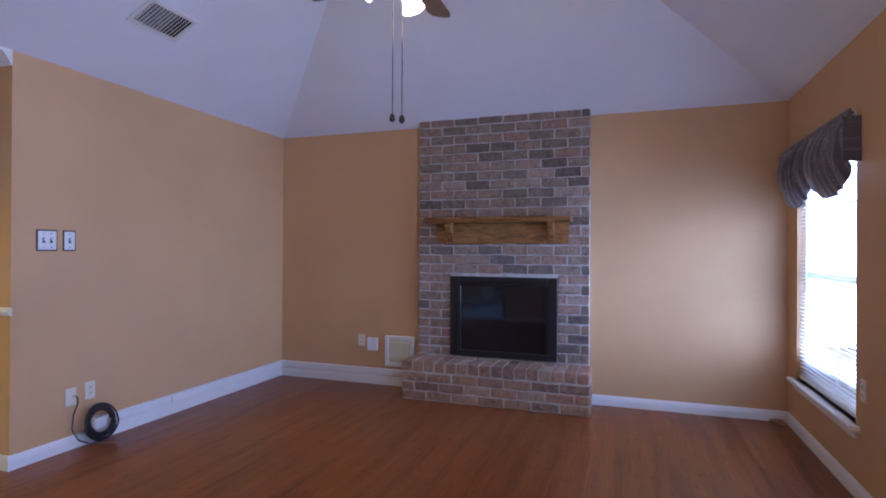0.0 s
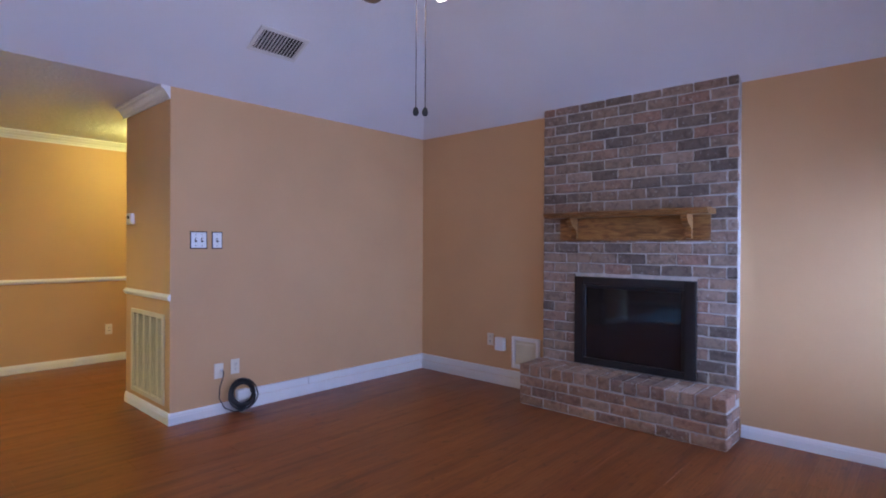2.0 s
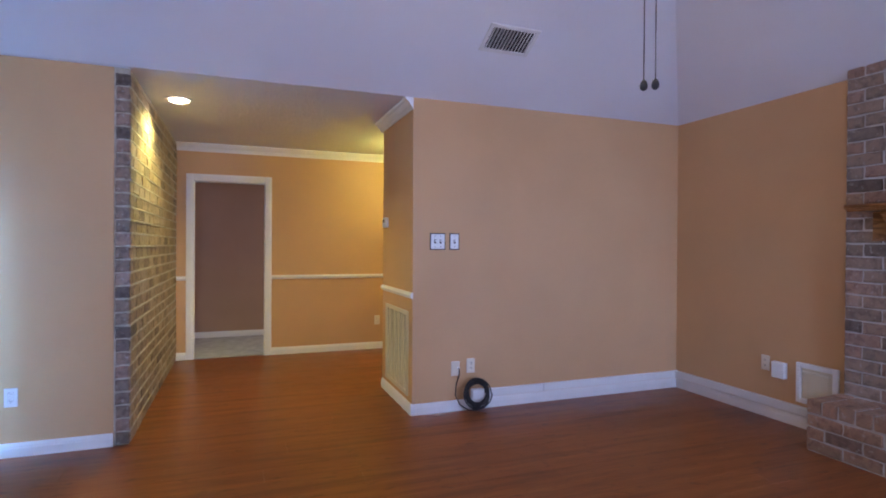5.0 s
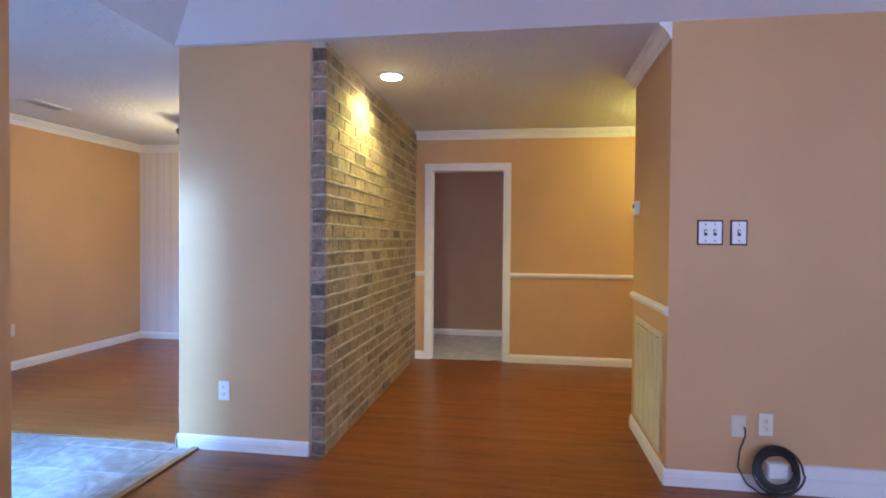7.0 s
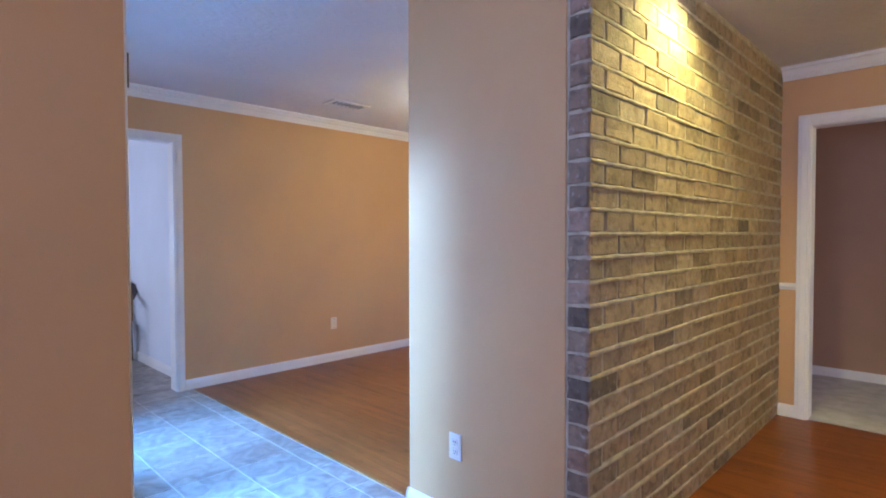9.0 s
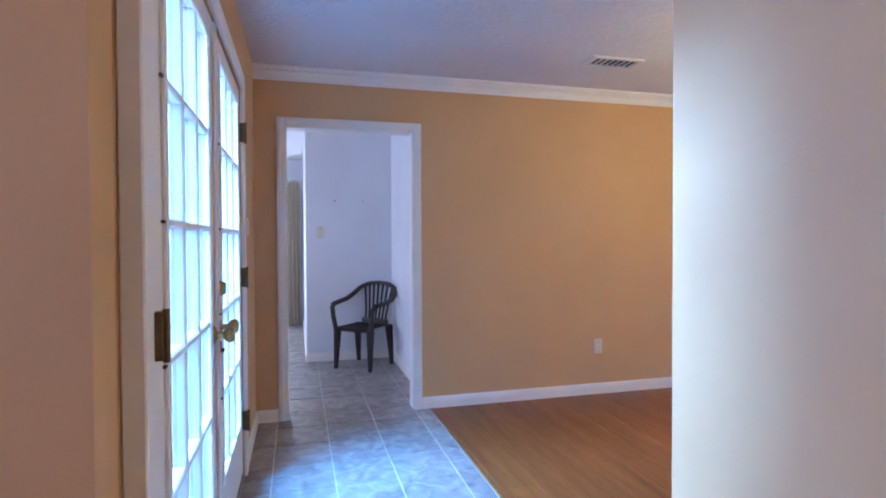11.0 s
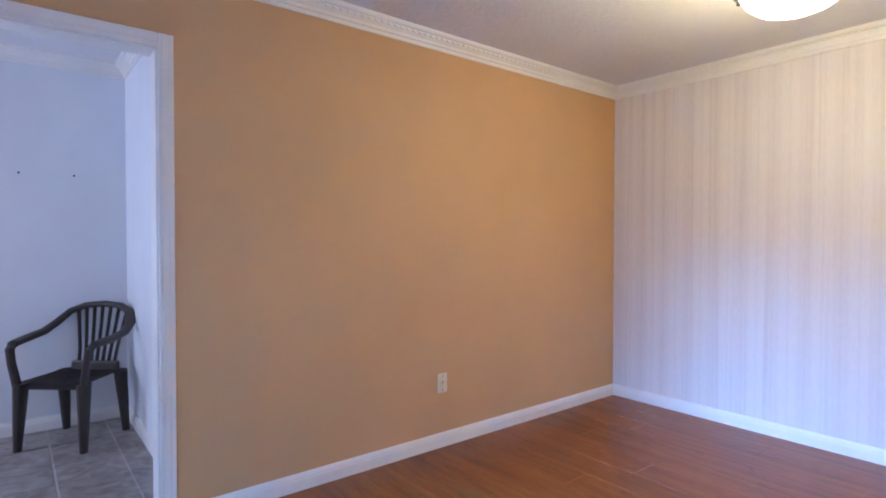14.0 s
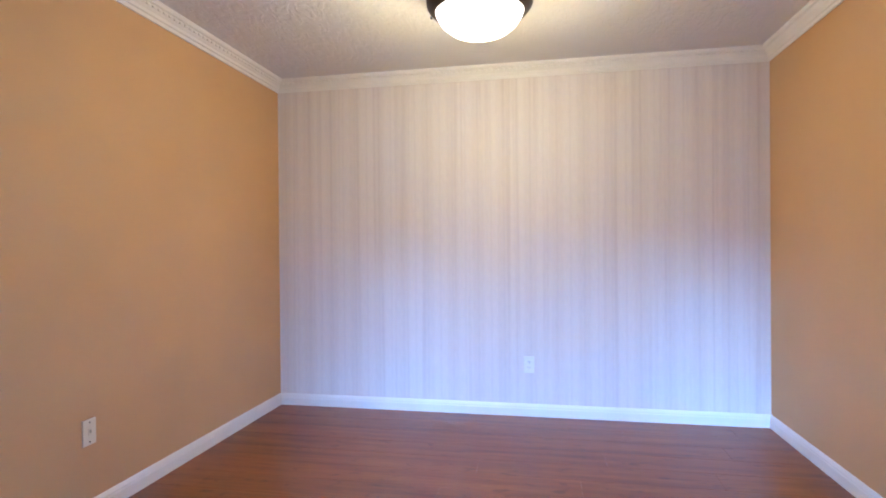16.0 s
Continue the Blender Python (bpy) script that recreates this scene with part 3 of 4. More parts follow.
def knob(parent, y, z, deadbolt=False):
    m = pose(lx, y, z, 0, -90, 0)
    bm = bmesh.new()
    if deadbolt:
        add_lathe(bm, [(0.0, -0.001), (0.032, -0.001), (0.032, 0.008), (0.026, 0.016), (0.024, 0.026), (0.021, 0.030), (0, 0.030)], m, 24)
        part("deadbolt", bm, M_BRASS, parent, "aged brass deadbolt", True)
    else:
        add_lathe(bm, [(0.0, -0.001), (0.033, -0.001), (0.033, 0.006), (0.022, 0.012), (0.012, 0.016), (0.011, 0.034), (0.018, 0.040), (0.027, 0.050), (0.029, 0.060), (0.024, 0.070), (0.014, 0.074), (0, 0.075)], m, 24)
        part("knob", bm, M_BRASS, parent, "aged brass door knob", True)


knob(leaf_a, SEAM - 0.062, 0.93)
knob(leaf_a, SEAM - 0.062, 1.075, True)
knob(leaf_b, SEAM + 0.062, 0.92)
bm = box(lx - 0.012, lx, SEAM - 0.075, SEAM - 0.03, 0.83, 0.875, 0.003)
add_box(bm, lx - 0.024, lx - 0.010, SEAM - 0.065, SEAM - 0.052, 0.835, 0.85, 0.003)
part("latch_plate", bm, M_BRONZE, leaf_a, "dark bronze latch plate")

# ---- outside the french doors ----
SY = -2.80
root = thing("siding_wall", "pinkish painted lap siding of the house wing", "house wall")
tagged(root, kind="structure")
bm = bmesh.new()
add_box(bm, CX + T + 0.005, 1.4, SY - 0.1, SY - 0.03, -0.1, 2.9)
part("sheathing", bm, M_SIDING, root)
LAP = 0.242
for i in range(12):
    z = -0.03 + i * LAP
    bm = bmesh.new()
    vs = [bm.verts.new(v) for x in (CX + T + 0.006, 1.4) for v in ((x, SY - 0.03, z + 0.004), (x, SY, z + 0.004), (x, SY - 0.026, z + LAP), (x, SY - 0.03, z + LAP))]
    for f in ((0, 1, 2, 3), (7, 6, 5, 4), (0, 4, 5, 1), (1, 5, 6, 2), (2, 6, 7, 3), (3, 7, 4, 0)):
        bm.faces.new([vs[k] for k in f])
    part("siding_board", bm, M_SIDING, root)
struct("patio_ground", box(-60, 60, -60, 60, -0.30, -0.12), M_CONCRETE, "grey outdoor ground", "ground")
struct("patio_slab", box(CX + T, 1.4, SY, PY - T, -0.12, -0.03), M_CONCRETE, "grey concrete patio slab", "patio")
struct("porch_soffit", box(CX + T, 1.6, SY - 0.1, -2.15, 2.55, 2.65), M_SIDING, "mauve painted porch soffit", "soffit")

# ---- windows ----
def window(name, label, axis, wall, out, a, b, z0, z1, split, sill_out, blinds=True):
    """A double-hung window in an opening of the wall; out points into the room."""
    root = thing(name, label, "window")
    tagged(root, kind="structure")

    def bx(u0, u1, o0, o1, za, zb, bev=0.0):
        lo_, hi_ = sorted((wall + out * o0, wall + out * o1))
        return box(u0, u1, lo_, hi_, za, zb, bev) if axis == "x" else box(lo_, hi_, u0, u1, za, zb, bev)

    part("window_frame", bx(a, a + 0.03, -0.11, -0.05, z0, z1, 0.003), M_WHITE, root)
    part("window_frame", bx(b - 0.03, b, -0.11, -0.05, z0, z1, 0.003), M_WHITE, root)
    part("window_frame", bx(a + 0.03, b - 0.03, -0.11, -0.05, z1 - 0.03, z1, 0.003), M_WHITE, root)
    part("window_frame", bx(a + 0.03, b - 0.03, -0.11, -0.05, z0, z0 + 0.04, 0.003), M_WHITE, root)
    part("meeting_rail", bx(a + 0.03, b - 0.03, -0.105, -0.055, split - 0.02, split + 0.02, 0.003), M_WHITE, root)
    mid = (a + b) / 2
    for za, zb in ((z0 + 0.04, split - 0.02), (split + 0.02, z1 - 0.03)):
        part("muntin", bx(mid - 0.01, mid + 0.01, -0.095, -0.075, za, zb, 0.003), M_WHITE, root)
        zc = (za + zb) / 2
        part("muntin", bx(a + 0.03, b - 0.03, -0.094, -0.076, zc - 0.01, zc + 0.01, 0.003), M_WHITE, root)
        p = part("pane", bx(a + 0.03, b - 0.03, -0.087, -0.083, za, zb), M_GLASS, root)
        p.visible_shadow = False
    if sill_out:
        part("window_sill", bx(a - 0.05, b + 0.08, -0.05, sill_out, z0 - 0.03, z0, 0.006), M_WHITE, root)
        part("apron", bx(a - 0.02, b + 0.05, 0.0, 0.014, z0 - 0.075, z0 - 0.0305, 0.003), M_WHITE, root)
    return root


window("window_1", "tall white double-hung window with a deep sill", "y", RX, -1, WY0, WY1, WZ0, WZ1, 1.13, 0.05)
window("window_2", "white double-hung window seen behind a curtain", "x", -7.374, 1, KWX0, KWX1, KWZ0, KWZ1, 0.95, 0.03)
# unseen window, added so the rear fill lamp has an opening
window("unseen_window", "unseen white double-hung window added behind the walker for fill light", "y", RX, -1, 0.45, 1.95, 0.55, 2.05, 1.2, 0.05)

blind = thing("window_blind", "white slatted blind hanging in the tall window", "blind")
part("head_rail", box(RX + 0.012, RX + 0.042, WY0 + 0.006, WY1 - 0.006, WZ1 - 0.03, WZ1 - 0.002, 0.003), M_WPLASTIC, blind)
part("bottom_rail", box(RX + 0.014, RX + 0.040, WY0 + 0.006, WY1 - 0.006, WZ0 + 0.015, WZ0 + 0.03, 0.003), M_WPLASTIC, blind)
slat = finish("slat", box(-0.0125, 0.0125, WY0 + 0.008, WY1 - 0.008, -0.0008, 0.0008), M_WPLASTIC)
for i in range(62):
    s = new("slat", slat)
    s.parent = blind
    s.matrix_local = pose(RX + 0.027, 0, WZ0 + 0.045 + i * 0.0262, 0, -4, 0)
for y in (WY0 + 0.15, WY1 - 0.15):
    part("cord", add_tube(bmesh.new(), [(RX + 0.013, y, WZ0 + 0.02), (RX + 0.013, y, WZ1 - 0.02)], 0.0012, 6), M_WPLASTIC, blind)

# balloon valance: two gathered swags
val = thing("window_valance", "dark striped satin balloon valance gathered on a rod", "valance")


def swag(y0, y1, z_top, drop, lift):
    bm = bmesh.new()
    nu, nv = 56, 18
    grid = []
    for i in range(nu + 1):
        u = i / nu
        row = []
        for j in range(nv + 1):
            v = j / nv
            belly = math.sin(math.pi * u) ** 0.55
            z = z_top - v * (lift + (drop - lift) * belly)
            pleat = 0.017 * math.sin(u * 39 + 2.6 * math.sin(u * 7 + y0) + 1.3 * math.sin(v * 5)) * (1 - 0.55 * v) + 0.006 * noise.noise((u * 9, v * 4, y0))
            puff = 0.075 * math.sin(math.pi * min(1, v * 1.02)) ** 0.7 * (0.45 + 0.55 * belly)
            row.append(bm.verts.new((RX - 0.045 - puff - pleat, y0 + (y1 - y0) * u, z + 0.004 * math.sin(u * 31) * v)))
        grid.append(row)
    for i in range(nu):
        for j in range(nv):
            bm.faces.new((grid[i][j], grid[i + 1][j], grid[i + 1][j + 1], grid[i][j + 1]))
    bmesh.ops.recalc_face_normals(bm, faces=bm.faces)
    bmesh.ops.solidify(bm, geom=bm.faces[:], thickness=0.004)
    return bm


part("swag", swag(3.83, 4.48, 2.01, 0.41, 0.27), M_SATIN, val, smooth=True)
part("swag", swag(4.46, 5.09, 2.01, 0.42, 0.24), M_SATIN, val, smooth=True)
for y in (3.825, 5.088):
    part("return", box(RX - 0.085, RX - 0.001, y, y + 0.006, 1.765, 2.0, 0.002), M_SATIN, val)
bm = bmesh.new()
for i in range(60):
    y = 3.83 + i * 0.0212
    add_tube(bm, [(RX - 0.052, y, 1.99), (RX - 0.056 - 0.006 * (i % 2), y, 2.015), (RX - 0.052, y, 2.04)], [0.012, 0.013, 0.007], 6)
part("ruffle", bm, M_SATIN, val, smooth=True)
part("rod", add_tube(bmesh.new(), [(RX - 0.045, 3.83, 2.015), (RX - 0.045, 5.09, 2.015)], 0.009, 10), M_BRONZE, val)

# curtain in the room past the kitchen
cur = thing("curtain", "beige cloth curtain hanging at the far window", "curtain")
bm = bmesh.new()
rows = []
for i in range(91):
    u = i / 90
    rows.append([bm.verts.new((-1.97 - 0.36 * u, -7.274 + 0.030 * math.sin(u * 44) * (0.5 + 0.5 * v) + 0.01 * math.sin(u * 17), 2.12 - 2.09 * v)) for v in (0, 0.03, 0.3, 0.65, 1)])
for a, b in zip(rows, rows[1:]):
    for k in range(4):
        bm.faces.new((a[k], b[k], b[k + 1], a[k + 1]))
bmesh.ops.solidify(bm, geom=bm.faces[:], thickness=0.004)
part("cloth", bm, M_CURTAIN, cur, smooth=True)
part("curtain_rod", add_tube(bmesh.new(), [(-2.335, -7.274, 2.10), (-0.7, -7.274, 2.10)], 0.010, 10), M_WHITE, cur)

# ---- fireplace ----
CH0, CH1, CHY = -1.625, -0.09, FY - 0.075
hearth_front, HT = 4.81, 0.335
chim = thing("chimney_breast", "antique brick chimney breast with pale mortar", "fireplace")
OX0, OX1, OZ0, OZ1 = -1.307, -0.356, 0.347, 1.06
CT = TOP + SLOPE * 0.075 + 0.02
for x0, x1, z0, z1 in ((CH0 + 0.004, OX0, 0, CT), (OX1, CH1 - 0.004, 0, CT), (OX0, OX1, OZ1, CT), (OX0, OX1, 0, OZ0)):
    part("mortar", box(x0, x1, CHY + 0.008, FY - 0.001, z0, z1), M_MORTAR, chim)
hearth = thing("hearth", "raised antique brick hearth with a rowlock edge", "hearth")
bm = box(CH0 - 0.014, CH1 + 0.014, hearth_front + 0.008, CHY - 0.002, 0, HT - 0.008)
part("mortar", bm, M_MORTAR, hearth)

box_ = thing("fireplace_insert", "black metal fireplace insert with smoked glass front", "fireplace")
fy = CHY - 0.022
for n, a in (("frame_side", (OX0, OX0 + 0.075, OZ0, OZ1)), ("frame_side", (OX1 - 0.075, OX1, OZ0, OZ1)), ("frame_top", (OX0 + 0.0755, OX1 - 0.0755, OZ1 - 0.065, OZ1)), ("frame_bottom", (OX0 + 0.0755, OX1 - 0.0755, OZ0, OZ0 + 0.055))):
    part(n, box(a[0], a[1], fy, CHY + 0.03, a[2], a[3], 0.006, 2), M_BLACK, box_)
part("glass", box(OX0 + 0.07, OX1 - 0.07, fy + 0.020, fy + 0.026, OZ0 + 0.05, OZ1 - 0.06), M_FIREGLASS, box_, "smoked glossy glass front")
bm = bmesh.new()
add_box(bm, OX0 + 0.076, OX0 + 0.098, fy + 0.006, fy + 0.019, OZ0 + 0.056, OZ1 - 0.066, 0.003)
add_box(bm, OX1 - 0.098, OX1 - 0.076, fy + 0.006, fy + 0.019, OZ0 + 0.056, OZ1 - 0.066, 0.003)
add_box(bm, OX0 + 0.0985, OX1 - 0.0985, fy + 0.006, fy + 0.019, OZ1 - 0.088, OZ1 - 0.066, 0.003)
part("inner_frame", bm, M_BLACK, box_)

# mantel
man = thing("mantel_shelf", "honey oak mantel shelf on two curved corbels", "mantel")
MX0, MX1 = -1.445, -0.26
part("back_panel", box(MX0, MX1, CHY - 0.020, CHY - 0.0025, 1.365, 1.535, 0.002), M_OAK, man)
bm = bmesh.new()
SHELF = [(0, 0), (0.17, 0), (0.176, 0.008), (0.186, 0.010), (0.192, 0.018), (0.200, 0.020), (0.204, 0.028), (0.204, 0.036), (0.196, 0.042), (0, 0.042)]
add_run(bm, (MX0 - 0.055, CHY - 0.0025, 1.535), (MX1 + 0.03, CHY - 0.0025, 1.535), (0, -1, 0), SHELF)
part("shelf", bm, M_OAK, man)
part("base_moulding", box(MX0 - 0.003, MX1 + 0.003, CHY - 0.028, CHY - 0.0025, 1.352, 1.3645, 0.004), M_OAK, man)
for x in (-1.30, -0.40):
    bm = bmesh.new()
    prof = [(0.021, 0.0)] + [(0.021 + d, h) for d, h in ((0.028, 0.002), (0.034, 0.012), (0.033, 0.028), (0.026, 0.045), (0.028, 0.062), (0.045, 0.082), (0.072, 0.098), (0.098, 0.110), (0.112, 0.124), (0.118, 0.140), (0.130, 0.146), (0.130, 0.1695))] + [(0.021, 0.1695)]
    add_run(bm, (x - 0.022, CHY, 1.365), (x + 0.022, CHY, 1.365), (0, -1, 0), prof)
    part("corbel", bm, M_OAK, man, "scroll-cut oak corbel")

# ---- things on the walls ----
def plate(name, label, category, m, w, h, kind, mat=M_WPLASTIC, rim=None):
    """A wall plate in its own plane: x along the wall, z up, facing -y."""
    ob = new(name)
    ob.matrix_world = m
    tagged(ob, label, category)
    if rim:
        part("backing", box(-w / 2 - 0.008, w / 2 + 0.008, -0.003, 0, -h / 2 - 0.008, h / 2 + 0.008, 0.001), rim, ob, "dark backing rim")
    part("cover", box(-w / 2, w / 2, -0.008, -0.0005 if not rim else -0.003, -h / 2, h / 2, 0.003, 2), mat, ob)
    slot = M_DARK if kind == "outlet" else mat
    if kind == "outlet":
        for dz in (-0.020, 0.020):
            part("receptacle", box(-0.016, 0.016, -0.0105, -0.0082, dz - 0.014, dz + 0.014, 0.003), mat, ob)
            for dx in (-0.006, 0.006):
                part("slot", box(dx - 0.0014, dx + 0.0014, -0.0112, -0.0104, dz - 0.003, dz + 0.007), slot, ob)
            part("slot", box(-0.002, 0.002, -0.0112, -0.0104, dz - 0.010, dz - 0.006), slot, ob)
    elif kind == "switch":
        n = max(1, round(w / 0.06))
        for k in range(n):
            dx = (k - (n - 1) / 2) * 0.046
            part("opening", box(dx - 0.008, dx + 0.008, -0.0095, -0.0082, -0.016, 0.016, 0.001), M_BRONZE if rim else M_PLASTIC, ob)
            part("toggle", box(dx - 0.004, dx + 0.004, -0.020, -0.0097, -0.002, 0.012, 0.0015), mat, ob)
            for dz in (-0.042, 0.042):
                part("screw", add_lathe(bmesh.new(), [(0.0, 0), (0.004, 0), (0.003, 0.0015), (0, 0.0015)], pose(dx, -0.008, dz, 90, 0, 0), 8), M_BRONZE, ob)
    return ob


def on_west(y, z):
    return pose(W, y, z, 0, 0, 90)


plate("light_switch", "white double toggle switch plate with dark rim", "switch", on_west(2.814, 1.338), 0.112, 0.115, "switch", rim=M_DARK)
plate("light_switch", "white single toggle switch plate with dark rim", "switch", on_west(2.954, 1.338), 0.068, 0.115, "switch", rim=M_DARK)
plate("cable_outlet", "ivory cable outlet plate above the coiled cable", "outlet", on_west(2.969, 0.335), 0.072, 0.115, "blank", M_PLASTIC)
plate("wall_outlet", "ivory outlet above the coiled cable", "outlet", on_west(3.10, 0.35), 0.070, 0.115, "outlet", M_PLASTIC)
plate("wall_outlet", "ivory outlet on the fireplace wall", "outlet", pose(-2.245, FY, 0.415), 0.070, 0.115, "outlet", M_PLASTIC)
junction = plate("junction_box", "white surface junction box above the raceway", "junction box", pose(-2.118, FY, 0.385), 0.10, 0.12, "blank")
part("box_body", box(-0.05, 0.05, -0.045, -0.0085, -0.06, 0.06, 0.005), M_WPLASTIC, junction)
plate("wall_outlet", "white outlet low on the pier", "outlet", pose(PF, 0.072, 0.364, 0, 0, 90), 0.070, 0.115, "outlet")
plate("wall_outlet", "ivory outlet on the golden dining wall", "outlet", pose(-4.648, DY, 0.385, 0, 0, 180), 0.070, 0.115, "switch", M_PLASTIC)
plate("wall_outlet", "white outlet on the striped wallpaper", "outlet", pose(DX, -1.108, 0.358, 0, 0, 90), 0.072, 0.115, "outlet")
plate("wall_outlet", "ivory outlet on the hall wall", "outlet", pose(FAR, 3.0, 0.36, 0, 0, 90), 0.07, 0.115, "outlet", M_PLASTIC)
plate("wall_outlet", "ivory outlet beside the window", "outlet", pose(RX, 3.79, 0.58, 0, 0, -90), 0.07, 0.115, "outlet", M_PLASTIC)
plate("light_switch", "ivory switch plate on the kitchen wall", "switch", pose(-2.53, KY, 1.335, 0, 0, 180), 0.075, 0.12, "switch", M_PLASTIC)
plate("keypad_switch", "small ivory bell button beside the french doors", "switch", pose(CX, -2.43, 1.335, 0, 0, -90), 0.035, 0.10, "blank", M_PLASTIC)
for x in (-2.68, -2.97):
    nail = new("wall_nail", finish("wall_nail", add_lathe(bmesh.new(), [(0, 0), (0.004, 0), (0.004, 0.012), (0.007, 0.013), (0, 0.015)], sides=8), M_BRONZE))
    nail.matrix_world = pose(x, KY, 1.66, -90, 0, 0)
    tagged(nail, "small dark nail sticking out of the kitchen wall", "nail", "nails in the kitchen wall")

thermo = thing("thermostat", "small white thermostat on the hall stub wall", "thermostat", (-3.94, FACE, 1.51))
part("housing", box(-0.055, 0.055, -0.030, 0, -0.045, 0.045, 0.006, 2), M_WPLASTIC, thermo)
part("display", box(-0.03, 0.02, -0.0325, -0.0302, 0.0, 0.026, 0.001), M_DARK, thermo, "dark display window")
part("lever", box(-0.02, 0.02, -0.034, -0.0302, -0.035, -0.028, 0.001), M_STEEL, thermo)

# return grille
gr = thing("return_grille", "cream louvred return air grille in the hall", "air grille")
GX0, GX1, GZ0, GZ1 = -3.93, -3.255, 0.125, 0.79
part("backing", box(GX0 + 0.03, GX1 - 0.03, FACE - 0.003, FACE, GZ0 + 0.03, GZ1 - 0.03), M_DARK, gr)
for a in ((GX0, GX0 + 0.035, GZ0, GZ1), (GX1 - 0.035, GX1, GZ0, GZ1), (GX0 + 0.035, GX1 - 0.035, GZ0, GZ0 + 0.035), (GX0 + 0.035, GX1 - 0.035, GZ1 - 0.035, GZ1)):
    part("frame", box(a[0], a[1], FACE - 0.014, FACE - 0.0005, a[2], a[3], 0.003), M_GRILLE, gr)
for i in range(1, 5):
    x = GX0 + (GX1 - GX0) * i / 5
    part("bar", box(x - 0.009, x + 0.009, FACE - 0.0125, FACE - 0.004, GZ0 + 0.035, GZ1 - 0.035, 0.002), M_GRILLE, gr)
louvre = finish("louvre", box(GX0 + 0.034, GX1 - 0.034, -0.0052, 0.0052, -0.0009, 0.0009), M_GRILLE)
for i in range(36):
    s = new("louvre", louvre)
    s.parent = gr
    s.matrix_local = pose(0, FACE - 0.0085, GZ0 + 0.045 + i * 0.0163, 28, 0, 0)


def ceiling_vent(name, label, m, w, h, rows_a):
    """A ceiling register in its plane: x wide, y deep, facing -z."""
    v = new(name)
    v.matrix_world = m
    tagged(v, label, "air vent")
    part("backing", box(-w / 2 + 0.02, w / 2 - 0.02, -h / 2 + 0.02, h / 2 - 0.02, -0.003, -0.0005), M_DARK, v)
    for a in ((-w / 2, w / 2, -h / 2, -h / 2 + 0.03), (-w / 2, w / 2, h / 2 - 0.03, h / 2), (-w / 2, -w / 2 + 0.03, -h / 2 + 0.03, h / 2 - 0.03), (w / 2 - 0.03, w / 2, -h / 2 + 0.03, h / 2 - 0.03)):
        part("frame", box(*a, -0.012, -0.0005, 0.003), M_STEEL, v)
    n = rows_a
    for i in range(n):
        x = -w / 2 + 0.04 + (w - 0.08) * i / (n - 1)
        s = part("slat", box(-0.0065, 0.0065, -h / 2 + 0.03, h / 2 - 0.03, -0.0008, 0.0008), M_STEEL, v)
        s.matrix_local = pose(x, 0, -0.010, 0, 78 if i < n * 0.55 else -24, 0)
    return v


tilt = -math.degrees(math.atan(SLOPE))
VX, VY = -2.57, 3.12
ceiling_vent("ceiling_register", "white register in the sloped ceiling", pose(VX, VY, TOP + SLOPE * (VX - W), 0, tilt, 0) @ pose(0, 0, 0, 0, 0, 90), 0.38, 0.24, 13)
ceiling_vent("ceiling_register", "white register in the dining room ceiling", pose(-4.35, -2.30, TOP), 0.38, 0.18, 8)
ceiling_vent("ceiling_register", "white register in the far kitchen ceiling", pose(-1.95, -6.4, TOP), 0.34, 0.18, 12)

# raceway above the baseboard
race = thing("cable_raceway", "white plastic cable raceway along the wall base", "raceway")
for y0, y1 in ((3.20, 3.757), (3.763, FY - 0.032)):
    part("channel", box(W + 0.0005, W + 0.026, y0, y1, 0.093, 0.155, 0.004), M_WPLASTIC, race)
part("corner_piece", box(W + 0.0005, W + 0.031, FY - 0.031, FY - 0.0005, 0.090, 0.158, 0.004), M_WPLASTIC, race)
part("channel", box(W + 0.032, -1.66, FY - 0.026, FY - 0.0005, 0.093, 0.155, 0.004), M_WPLASTIC, race)
part("end_box", box(W + 0.0005, W + 0.050, 3.10, 3.199, 0.088, 0.165, 0.006), M_WPLASTIC, race)

# pet door beside the chimney
pet = thing("pet_door", "cream framed pet door in the wall by the hearth", "pet door")
PX0, PX1, PZ0, PZ1 = -1.985, -1.69, 0.185, 0.475
for a in ((PX0, PX0 + 0.035, PZ0, PZ1), (PX1 - 0.035, PX1, PZ0, PZ1), (PX0 + 0.0352, PX1 - 0.0352, PZ1 - 0.035, PZ1), (PX0 + 0.0352, PX1 - 0.0352, PZ0, PZ0 + 0.035)):
    part("frame", box(a[0], a[1], FY - 0.030, FY - 0.0005, a[2], a[3], 0.005), M_WHITE, pet)
part("inner_frame", box(PX0 + 0.036, PX1 - 0.036, FY - 0.016, FY - 0.001, PZ0 + 0.036, PZ1 - 0.036, 0.004), M_GRILLE, pet)
part("flap", box(PX0 + 0.062, PX1 - 0.062, FY - 0.021, FY - 0.0165, PZ0 + 0.060, PZ1 - 0.070, 0.003), M_GRILLE, pet)
part("lip", box(PX0 + 0.05, PX1 - 0.05, FY - 0.034, FY - 0.0165, PZ1 - 0.066, PZ1 - 0.052, 0.003), M_PLASTIC, pet)

